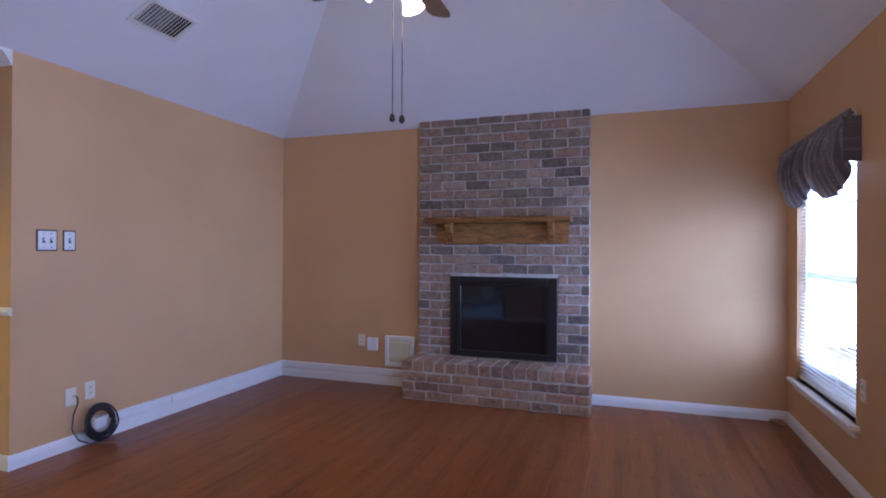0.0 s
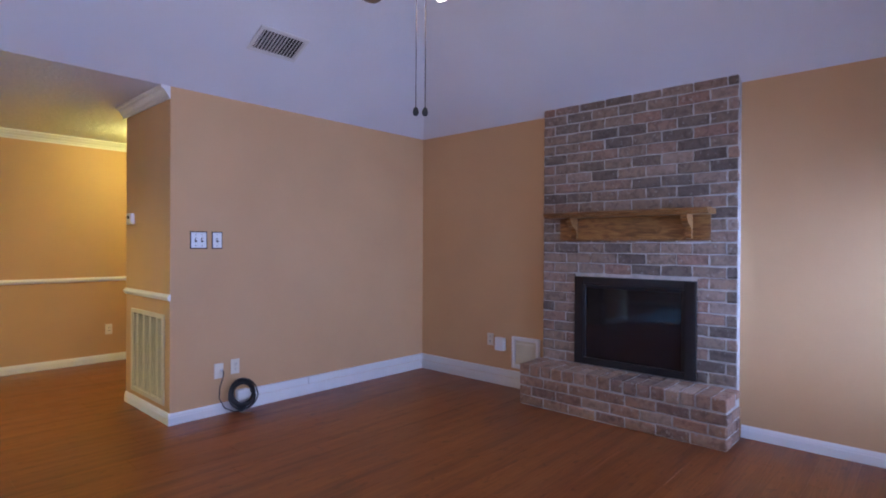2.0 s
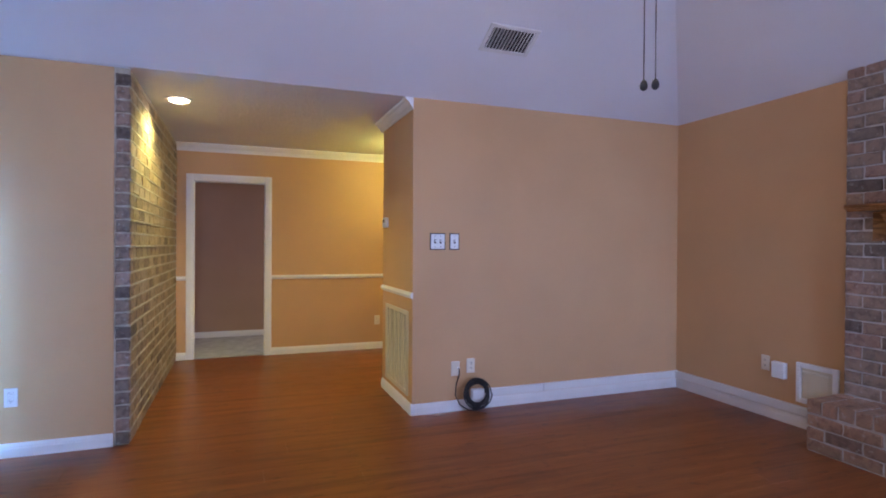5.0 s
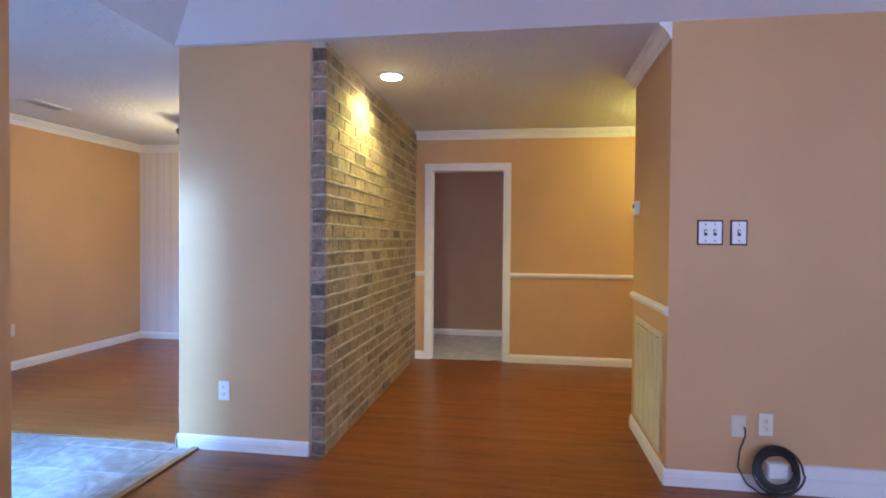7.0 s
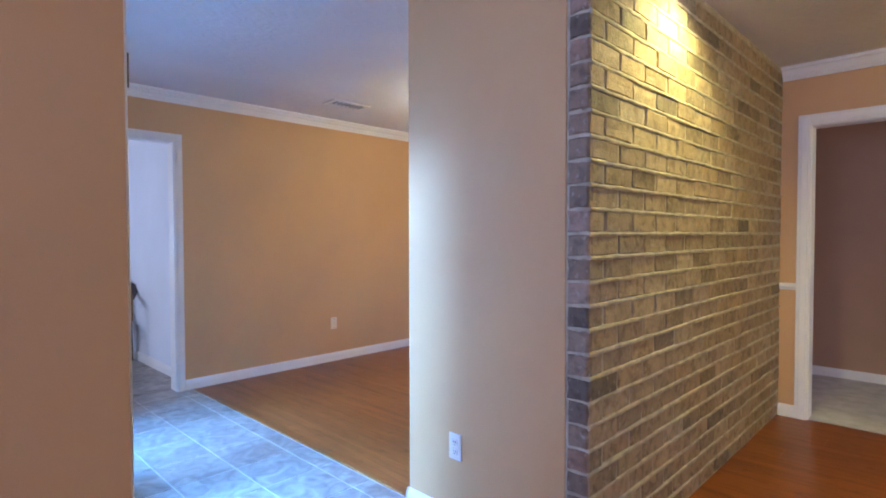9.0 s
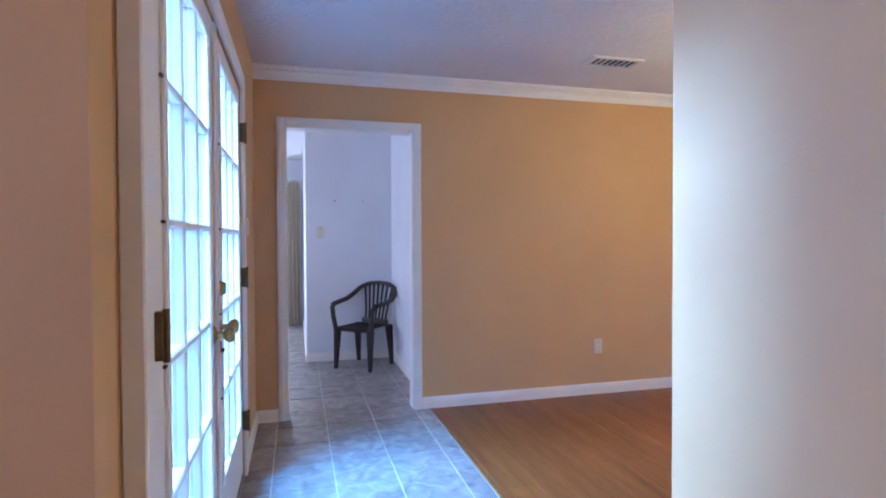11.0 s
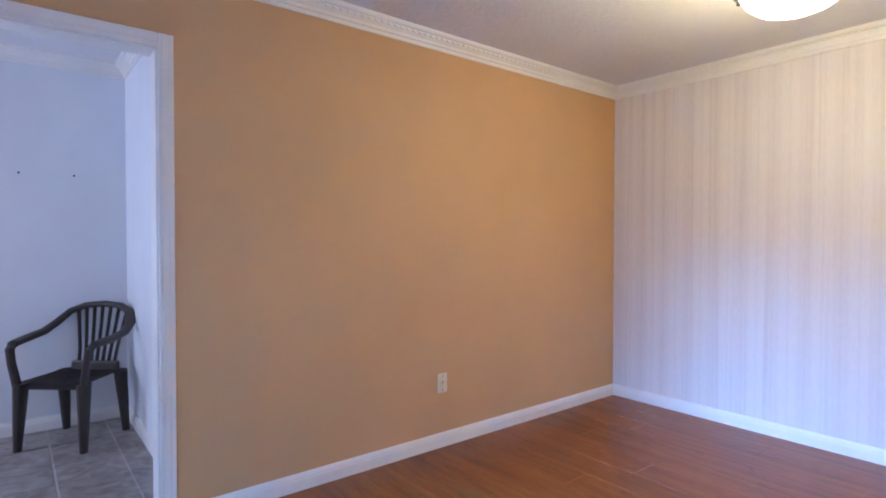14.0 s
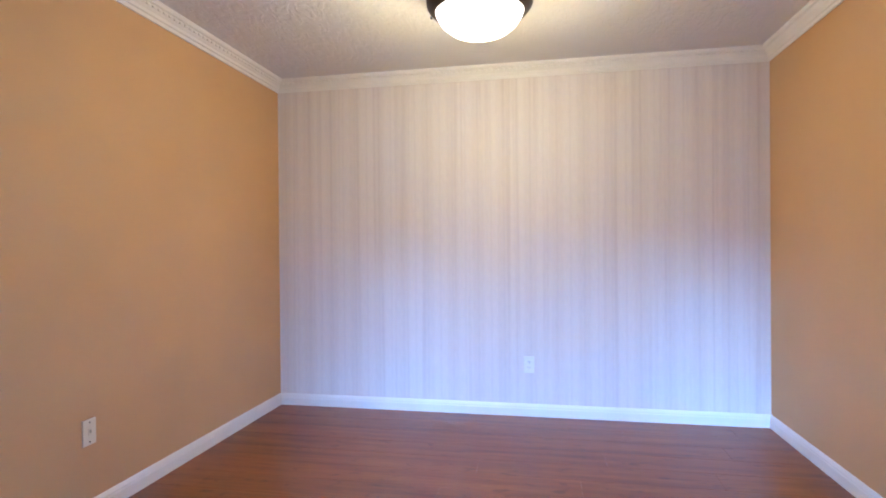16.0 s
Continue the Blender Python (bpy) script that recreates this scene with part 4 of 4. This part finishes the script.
# coiled cable leaning on the wall
coil = thing("coiled_cable", "coil of black cable leaning against the wall", "cable")
bm = bmesh.new()
pts = []
for i in range(13 * 40):
    a = 2 * math.pi * i / 40
    r = 0.074 + 0.034 * ((i // 40) * 0.618 % 1.0) + 0.005 * math.sin(i * 0.157)
    if i > 460:
        r += 0.016 + 0.014 * math.sin((i - 460) * 0.05)
    lean = (math.sin(a) + 1) * -0.022
    pts.append((W + 0.085 + lean + 0.020 * ((i // 40) * 0.38 % 1.0) + 0.004 * math.sin(i * 0.19), 3.13 + r * math.cos(a) + 0.004 * math.sin(i * 0.37), 0.137 + r * 0.97 * math.sin(a)))
add_tube(bm, pts, 0.0055, 7)
part("loop", bm, M_RUBBER, coil, smooth=True)
bm = add_tube(bmesh.new(), [(W + 0.012, 2.987, 0.34), (W + 0.04, 2.988, 0.335), (W + 0.05, 2.985, 0.30), (W + 0.035, 2.965, 0.22), (W + 0.03, 2.96, 0.13), (W + 0.04, 3.00, 0.05), (W + 0.06, 3.06, 0.014), (W + 0.08, 3.13, 0.012)], 0.0045, 8)
part("lead", bm, M_RUBBER, coil, smooth=True)
part("plug", add_tube(bmesh.new(), [(W + 0.0085, 2.987, 0.34), (W + 0.028, 2.987, 0.34)], 0.008, 10), M_STEEL, coil, "metal connector")
bm = bmesh.new()
add_tube(bm, [(W + 0.09, 3.10, 0.008), (W + 0.13, 3.13, 0.006), (W + 0.16, 3.17, 0.006)], 0.005, 6)
part("loose_end", bm, M_OAK, coil)
lint = thing("torn_scrap", "crumpled brown scrap in the corner by the baseboard", "scrap", (RX - 0.07, FY - 0.06, 0.0))
bm = bmesh.new()
bmesh.ops.create_icosphere(bm, subdivisions=3, radius=0.05)
for v in bm.verts:
    v.co *= 0.75 + 0.6 * noise.noise(v.co * 30)
    v.co.z = max(0.0, v.co.z * 0.55 + 0.015)
    v.co.x *= 1.4
part("scrap", bm, M_MAUVE, lint)

# ---- ceiling fan with lights ----
FX, FYY, FZ = -0.79, 2.775, 2.64
fan = thing("ceiling_fan", "ceiling fan with walnut blades and three lit shades", "ceiling fan", (FX, FYY, 0))
top = TOP + SLOPE * (half - abs(FX - xm))
part("downrod", add_tube(bmesh.new(), [(0, 0, FZ + 0.12), (0, 0, top + 0.02)], 0.013, 12), M_BRONZE, fan)
part("canopy", add_lathe(bmesh.new(), [(0.02, top - 0.10), (0.055, top - 0.085), (0.075, top - 0.03), (0.075, top + 0.01)]), M_BRONZE, fan, smooth=True)
part("motor", add_lathe(bmesh.new(), [(0.03, FZ + 0.14), (0.10, FZ + 0.12), (0.13, FZ + 0.07), (0.13, FZ + 0.02), (0.10, FZ - 0.02), (0.06, FZ - 0.04), (0.06, FZ - 0.09), (0.03, FZ - 0.11)]), M_BRONZE, fan, smooth=True)
for k in range(5):
    m = pose(0, 0, 0, 0, 0, 72 * k + 20)
    b = bmesh.new()
    add_box(b, 0.11, 0.25, -0.018, 0.018, FZ - 0.004, FZ + 0.002, 0.002)
    add_box(b, 0.20, 0.26, -0.045, 0.045, FZ - 0.003, FZ + 0.003, 0.002)
    bmesh.ops.transform(b, verts=b.verts, matrix=m)
    part("blade_arm", b, M_BRONZE, fan)
    b = bmesh.new()
    out = [(0.22, -0.055), (0.40, -0.064), (0.60, -0.068), (0.645, -0.055), (0.66, -0.02), (0.66, 0.02), (0.645, 0.055), (0.60, 0.068), (0.40, 0.064), (0.22, 0.055)]
    lo_ = [b.verts.new((x, y, FZ + 0.004 + y * 0.2)) for x, y in out]
    hi_ = [b.verts.new((x, y, FZ + 0.010 + y * 0.2)) for x, y in out]
    b.faces.new(lo_[::-1])
    b.faces.new(hi_)
    for i in range(len(out)):
        j = (i + 1) % len(out)
        b.faces.new((lo_[i], lo_[j], hi_[j], hi_[i]))
    bmesh.ops.transform(b, verts=b.verts, matrix=m)
    part("blade", b, M_BLADE, fan)
for k in range(3):
    m = pose(0, 0, FZ - 0.085, 0, 0, 120 * k - 30) @ pose(0.07, 0, 0, 0, 128, 0)
    part("lamp_arm", add_lathe(bmesh.new(), [(0.012, -0.05), (0.014, 0.0), (0.024, 0.01), (0.024, 0.03)], m, 14), M_BRONZE, fan)
    part("shade", add_lathe(bmesh.new(), [(0.020, 0.028), (0.034, 0.045), (0.044, 0.075), (0.052, 0.11), (0.058, 0.125), (0.050, 0.118), (0, 0.09)], m, 24), M_SHADE, fan, "lit frosted glass shade", True)
for dx, dy, zb in ((-0.028, -0.012, 1.89), (0.012, 0.006, 1.885)):
    part("pull_chain", add_tube(bmesh.new(), [(dx, dy, zb + 0.03), (dx, dy, FZ - 0.09)], 0.0022, 6), M_BRONZE, fan)
    part("chain_knob", add_lathe(bmesh.new(), [(0.003, zb + 0.032), (0.010, zb + 0.025), (0.014, zb + 0.010), (0.013, zb), (0.006, zb - 0.008), (0, zb - 0.009)], pose(dx, dy, 0), 14), M_DARK, fan, "dark pull knob", True)
point_lamp("fan_bulb", (FX, FYY, FZ - 0.30), 9, (1.0, 0.85, 0.66), 0.12)

# ---- lights in the ceilings ----
dome = thing("flush_ceiling_light", "lit opal dome light with dark bronze ring", "ceiling light", (-5.14, -1.29, TOP))
part("canopy", add_lathe(bmesh.new(), [(0.0, 0.0), (0.075, 0.0), (0.075, -0.02), (0.03, -0.035), (0.012, -0.04), (0.012, -0.085), (0.05, -0.088), (0, -0.088)], sides=32), M_BRONZE, dome, smooth=True)
part("ring", add_lathe(bmesh.new(), [(0.05, -0.085), (0.235, -0.095), (0.250, -0.112), (0.246, -0.132), (0.224, -0.160), (0.208, -0.166), (0.204, -0.150), (0.12, -0.110)], sides=48), M_BRONZE, dome, smooth=True).visible_shadow = True
part("dome", add_lathe(bmesh.new(), [(0.205, -0.155), (0.200, -0.175), (0.178, -0.212), (0.135, -0.246), (0.075, -0.268), (0.0, -0.275)], sides=48), M_DOME, dome, "lit opal glass dome", True).visible_shadow = False
for k in range(3):
    part("finial_screw", add_lathe(bmesh.new(), [(0, 0), (0.007, 0), (0.009, 0.006), (0.005, 0.012), (0, 0.013)], pose(0, 0, -0.145, 0, 0, 120 * k + 20) @ pose(0.236, 0, 0, 0, 105, 0), 10), M_BRONZE, dome)


def can_light(x, y, label):
    ob = thing("recessed_light", label, "ceiling light", (x, y, TOP))
    part("trim_ring", add_lathe(bmesh.new(), [(0.072, -0.001), (0.100, -0.001), (0.100, -0.008), (0.085, -0.012), (0.072, -0.008)], sides=36), M_WHITE, ob, smooth=True)
    p = part("lens", add_lathe(bmesh.new(), [(0.071, -0.002), (0.070, -0.014), (0.05, -0.022), (0, -0.026)], sides=36), M_LAMP, ob, "glowing lens", True)
    p.visible_shadow = False


can_light(-3.905, 0.92, "lit recessed light above the brick wall")
can_light(-5.0, 3.25, "lit recessed light round the hall corner")

# ---- plastic armchair ----
chair = thing("plastic_chair", "dark brown moulded plastic armchair in the kitchen nook", "chair", (-2.94, -4.47, 0), 139)
SH = 0.40
bm = bmesh.new()
g = []
for i in range(13):
    u = i / 12 * 2 - 1
    g.append([bm.verts.new((u * (0.215 - 0.02 * v), -0.22 + 0.42 * v, SH - 0.022 * (1 - u * u) * math.sin(math.pi * v) - (0.03 * (1 - v * 6) if v < 0.16 else 0))) for v in [k / 12 for k in range(13)]])
for a, b in zip(g, g[1:]):
    for k in range(12):
        bm.faces.new((a[k], b[k], b[k + 1], a[k + 1]))
bmesh.ops.solidify(bm, geom=bm.faces[:], thickness=0.012)
part("seat", bm, M_CHAIR, chair, smooth=True)
for sx in (-1, 1):
    for y, yo in ((-0.185, -0.205), (0.15, 0.185)):
        bm = bmesh.new()
        add_tube(bm, [(sx * 0.19, y, SH - 0.005), (sx * 0.195, (y + yo) / 2, 0.2), (sx * 0.20, yo, 0.0)], [0.048, 0.037, 0.025], 10, 0.75)
        part("leg", bm, M_CHAIR, chair, smooth=True)
# arms run round into the top of the back
for sx in (-1, 1):
    bm = bmesh.new()
    pts = [(sx * 0.20, -0.20, SH - 0.02), (sx * 0.225, -0.21, 0.52), (sx * 0.238, -0.205, 0.60), (sx * 0.248, -0.17, 0.625), (sx * 0.265, -0.06, 0.635), (sx * 0.262, 0.08, 0.655), (sx * 0.245, 0.17, 0.70), (sx * 0.20, 0.235, 0.765), (sx * 0.12, 0.265, 0.80), (0, 0.275, 0.81)]
    add_tube(bm, pts, [0.028, 0.026, 0.028, 0.031, 0.032, 0.031, 0.031, 0.030, 0.029, 0.028], 10, 0.72)
    part("armrest", bm, M_CHAIR, chair, smooth=True)
for k in range(7):
    u = (k - 3) / 3
    bm = bmesh.new()
    add_tube(bm, [(u * 0.115, 0.185, SH - 0.01), (u * 0.125, 0.215, 0.52), (u * 0.15, 0.245, 0.68), (u * 0.165, 0.262, 0.80 - 0.035 * u * u)], [0.017, 0.015, 0.015, 0.017], 8, 0.5)
    part("back_slat", bm, M_CHAIR, chair, smooth=True)
bm = box(-0.155, 0.155, 0.17, 0.20, SH - 0.02, SH + 0.05, 0.012, 2)
part("lower_back", bm, M_CHAIR, chair)

# transition strips between floors
strip = thing("transition_strip", "worn wooden strip between tile and laminate", "floor strip")
tagged(strip, kind="structure")
part("strip", box(-3.215, CX + 0.001, -0.130, -0.085, 0.0005, 0.014, 0.005, 2), M_OAK, strip)
strip = thing("transition_strip", "narrow pale edging along the tile", "floor strip")
tagged(strip, kind="structure")
part("strip", box(-3.255, -3.238, DY + 0.03, PY - 0.02, 0.0005, 0.009, 0.003), M_OAK, strip)

# ---- bricks ----
rng = random.Random(4)
COURSE, HALL_COURSE, PITCH, JOINT = 0.083, 0.086, 0.225, 0.0115


def brick_mesh(w, h, d, seed, mat):
    """A rough-edged brick, its face at y=0, reaching to y=d."""
    r = random.Random(seed)
    bm = bmesh.new()
    rings = []
    for y, inset in ((d, 0.0), (0.006, 0.0), (0.0, 0.0055)):
        ring = []
        for cx, cz in ((-1, -1), (0, -1), (1, -1), (1, 0), (1, 1), (0, 1), (-1, 1), (-1, 0)):
            ring.append(bm.verts.new((cx * (w / 2 - inset) + r.uniform(-0.0035, 0.0035), y + (r.uniform(-0.0015, 0.0015) if y < d else 0), cz * (h / 2 - inset) + r.uniform(-0.0035, 0.0035))))
        rings.append(ring)
    for a, b in zip(rings, rings[1:]):
        for k in range(8):
            bm.faces.new((a[k], a[(k + 1) % 8], b[(k + 1) % 8], b[k]))
    bm.faces.new(rings[-1])
    return finish("brick", bm, mat)


def brick_set(mat, h, d=0.03):
    full = [brick_mesh(PITCH - JOINT, h, d, s, mat) for s in range(6)]
    part_ = {}

    def get(w):
        if abs(w - (PITCH - JOINT)) < 0.004:
            return rng.choice(full)
        key = round(w, 3)
        if key not in part_:
            part_[key] = brick_mesh(w, h, d, hash(key) % 1000, mat)
        return part_[key]
    return get


def lay(parent, get, m, length, z0, z1, course, holes=(), start=0):
    """Lays running bond in a plane: x along, z up, facing -y, skipping holes (x0, x1, z0, z1)."""
    row, z = start, z0
    while z + course * 0.6 < z1:
        spans = [(0.0, length)]
        zc = z + course / 2
        for a, b, c0, c1 in holes:
            if c0 < zc < c1:
                spans = [q for s in spans for q in ((s[0], min(s[1], a)), (max(s[0], b), s[1])) if q[1] - q[0] > 0.03]
        edge = -PITCH * (0.5 if row % 2 else 0.0)
        while edge < length:
            for s0, s1 in spans:
                a, b = max(edge, s0), min(edge + PITCH, s1)
                if b - a > 0.045:
                    ob = new("brick", get(b - a - JOINT))
                    ob.parent = parent
                    ob.matrix_local = m @ pose((a + b) / 2 + rng.uniform(-0.0015, 0.0015), rng.uniform(-0.003, 0.002), zc + rng.uniform(-0.0015, 0.0015), 0, rng.uniform(-0.4, 0.4), 0)
            edge += PITCH
        row, z = row + 1, z + course


get_a = brick_set(M_BRICK, COURSE - JOINT)
lay(chim, get_a, pose(CH0, CHY, 0), CH1 - CH0, HT + 0.004, CT - 0.03, COURSE, [(OX0 - CH0, OX1 - CH0, OZ0 - 0.05, OZ1)])
HC = (HT - 0.098) / 3
get_h = brick_set(M_BRICK_HEARTH, HC - 0.012)
lay(hearth, get_h, pose(CH0 - 0.022, hearth_front, 0), CH1 - CH0 + 0.044, 0.0, HT - 0.098, HC)
lay(hearth, get_h, pose(CH1 + 0.022, hearth_front, 0, 0, 0, 90), CHY - hearth_front - 0.003, 0.0, HT - 0.098, HC, start=1)
lay(hearth, get_h, pose(CH0 - 0.022, CHY - 0.003, 0, 0, 0, -90), CHY - hearth_front - 0.003, 0.0, HT - 0.098, HC, start=1)
n = 16
wid = (CH1 - CH0 + 0.048) / n
row_mesh = []
for s in range(5):
    bm = box(-wid / 2 + 0.006, wid / 2 - 0.006, 0, 0.215, -0.086, 0, 0.006)
    for v in bm.verts:
        v.co += Vector((random.Random(s * 97 + v.index).uniform(-0.002, 0.002), 0, random.Random(s * 31 + v.index).uniform(-0.002, 0.002)))
    row_mesh.append(finish("brick", bm, M_BRICK_HEARTH))
back_mesh = [finish("brick", box(-wid / 2 + 0.006, wid / 2 - 0.006, 0, 0.105, -0.05, 0, 0.006), M_BRICK_HEARTH)]
for i in range(n):
    x = CH0 - 0.024 + wid * (i + 0.5)
    for mesh, y in ((rng.choice(row_mesh), hearth_front - 0.004), (back_mesh[0], hearth_front + 0.222)):
        ob = new("brick", mesh)
        ob.parent = hearth
        ob.matrix_local = pose(x, y, HT + rng.uniform(-0.003, 0.003), rng.uniform(-0.5, 0.5), 0, rng.uniform(-0.6, 0.6))

# hall brick wall, with its end turned to the living room
bw = thing("wall_brick", "antique brick hall wall with pale mortar joints", "wall")
tagged(bw, kind="structure")
BX0, BX1 = FAR, PF
bm = box(BX0, BX1 - 0.006, PN + 0.001, BK - 0.005, 0, TOP)
part("mortar", bm, M_MORTAR_HALL, bw)
get_b = brick_set(M_BRICK_HALL, HALL_COURSE - JOINT)
lay(bw, get_b, pose(BX1, BK, 0, 0, 0, 180), BX1 - BX0, 0.0, TOP, HALL_COURSE)
end_mesh = [brick_mesh(BK - PN - 0.012, HALL_COURSE - JOINT, 0.03, 50 + s, M_BRICK) for s in range(4)]
z = 0.0
while z + 0.05 < TOP:
    ob = new("brick", rng.choice(end_mesh))
    ob.parent = bw
    ob.matrix_local = pose(BX1 + 0.002, (PN + BK) / 2 + 0.004, z + HALL_COURSE / 2, 0, 0, 90)
    z += HALL_COURSE

# thick mortar squeezed out of the bed joints in uneven lips
lip_rng = random.Random(12)
for k in range(1, int(TOP / HALL_COURSE) + 1):
    bm = bmesh.new()
    rings = []
    n = 64
    for i in range(n + 1):
        x = BX0 + 0.002 + (BX1 - BX0 - 0.008) * i / n
        out = 0.0025 + 0.0035 * lip_rng.random()
        up, dn = 0.0065 + 0.003 * lip_rng.random(), 0.007 + 0.004 * lip_rng.random()
        z = k * HALL_COURSE + lip_rng.uniform(-0.002, 0.002)
        rings.append([bm.verts.new(v) for v in ((x, BK - 0.006, z + up), (x, BK + out * 0.6, z + up * 0.7), (x, BK + out, z - dn * 0.2), (x, BK + out * 0.4, z - dn), (x, BK - 0.006, z - dn))])
    for a, b in zip(rings, rings[1:]):
        for j in range(5):
            bm.faces.new((a[j], a[(j + 1) % 5], b[(j + 1) % 5], b[j]))
    bm.faces.new(rings[0][::-1])
    bm.faces.new(rings[-1])
    part("mortar_joint", bm, M_MORTAR_HALL, bw)

# ---- floors ----
floor = struct("floor", box(FAR - 0.02, RX, -0.10, FY, -0.10, -0.004), M_SUBFLOOR, "red brown wood laminate floor")
floor_d = struct("floor_dining", box(DX, -3.247, DY, DN, -0.10, -0.004), M_SUBFLOOR, "red brown wood laminate dining floor", "floor")
floor_t = struct("floor_tile", box(-3.246, 0.18, -7.374, -0.1, -0.10, -0.003), M_GROUT, "mottled grey ceramic tile floor", "floor")
PW, PL = 0.193, 1.215


def slab_mesh(name, x0, x1, y0, y1, z, bevel, mat):
    bm = bmesh.new()
    a = [bm.verts.new(v) for v in ((x0, y0, -0.0035), (x1, y0, -0.0035), (x1, y1, -0.0035), (x0, y1, -0.0035))]
    b = [bm.verts.new(v) for v in ((x0, y0, z - bevel), (x1, y0, z - bevel), (x1, y1, z - bevel), (x0, y1, z - bevel))]
    e = [bm.verts.new(v) for v in ((x0 + bevel, y0 + bevel, z), (x1 - bevel, y0 + bevel, z), (x1 - bevel, y1 - bevel, z), (x0 + bevel, y1 - bevel, z))]
    for p, q in ((a, b), (b, e)):
        for k in range(4):
            bm.faces.new((p[k], p[(k + 1) % 4], q[(k + 1) % 4], q[k]))
    bm.faces.new(e)
    return finish(name, bm, mat)


def planks(parent, x0, x1, y0, y1):
    cache = {}
    i = math.floor(x0 / PW)
    while i * PW < x1:
        y = y0 - PL + (i * 0.437 % 1.0) * PL
        while y < y1:
            a, b = max(i * PW, x0), min((i + 1) * PW, x1)
            c0, d0 = max(y, y0), min(y + PL, y1)
            if b - a > 0.01 and d0 - c0 > 0.02:
                key = (round(b - a, 3), round(d0 - c0, 3))
                if key not in cache:
                    cache[key] = slab_mesh("plank", 0.0002, b - a - 0.0002, 0.0002, d0 - c0 - 0.0002, 0.0, 0.0006, M_PLANK)
                ob = new("plank", cache[key])
                ob.parent = parent
                ob.matrix_local = pose(a, c0, 0)
            y += PL
        i += 1


planks(floor, W, RX, -0.10, FY)
planks(floor, FAR - 0.02, W, BK - 0.05, FACE)
planks(floor, FAR - 0.02, STUB, FACE, 4.2)
planks(floor, W - 0.12, W, -0.1, BK - 0.05)
planks(floor_d, DX, -3.247, DY, DN)
TS = 0.321
tile_full = [slab_mesh("tile", 0.004, TS - 0.004, 0.004, TS - 0.004, 0.0, 0.002, M_TILE)]


def tiles(parent, x0, x1, y0, y1):
    i = math.floor((x0 + 2.485) / TS)
    while -2.485 + i * TS < x1:
        j = math.floor((y0 + 1.535) / TS)
        while -1.535 + j * TS < y1:
            a, b = max(-2.485 + i * TS, x0), min(-2.485 + (i + 1) * TS, x1)
            c0, d0 = max(-1.535 + j * TS, y0), min(-1.535 + (j + 1) * TS, y1)
            if b - a > 0.02 and d0 - c0 > 0.02:
                whole = b - a > TS - 0.002 and d0 - c0 > TS - 0.002
                ob = new("tile", tile_full[0] if whole else slab_mesh("tile", 0.004, b - a - 0.004, 0.004, d0 - c0 - 0.004, 0.0, 0.002, M_TILE))
                ob.parent = parent
                ob.matrix_local = pose(a, c0, 0)
            j += 1
        i += 1


tiles(floor_t, -3.24, CX, DY - T, -0.11)
tiles(floor_t, NX0, 0.18, KY, DY - T)
tiles(floor_t, NX1, 0.18, -7.374, KY)
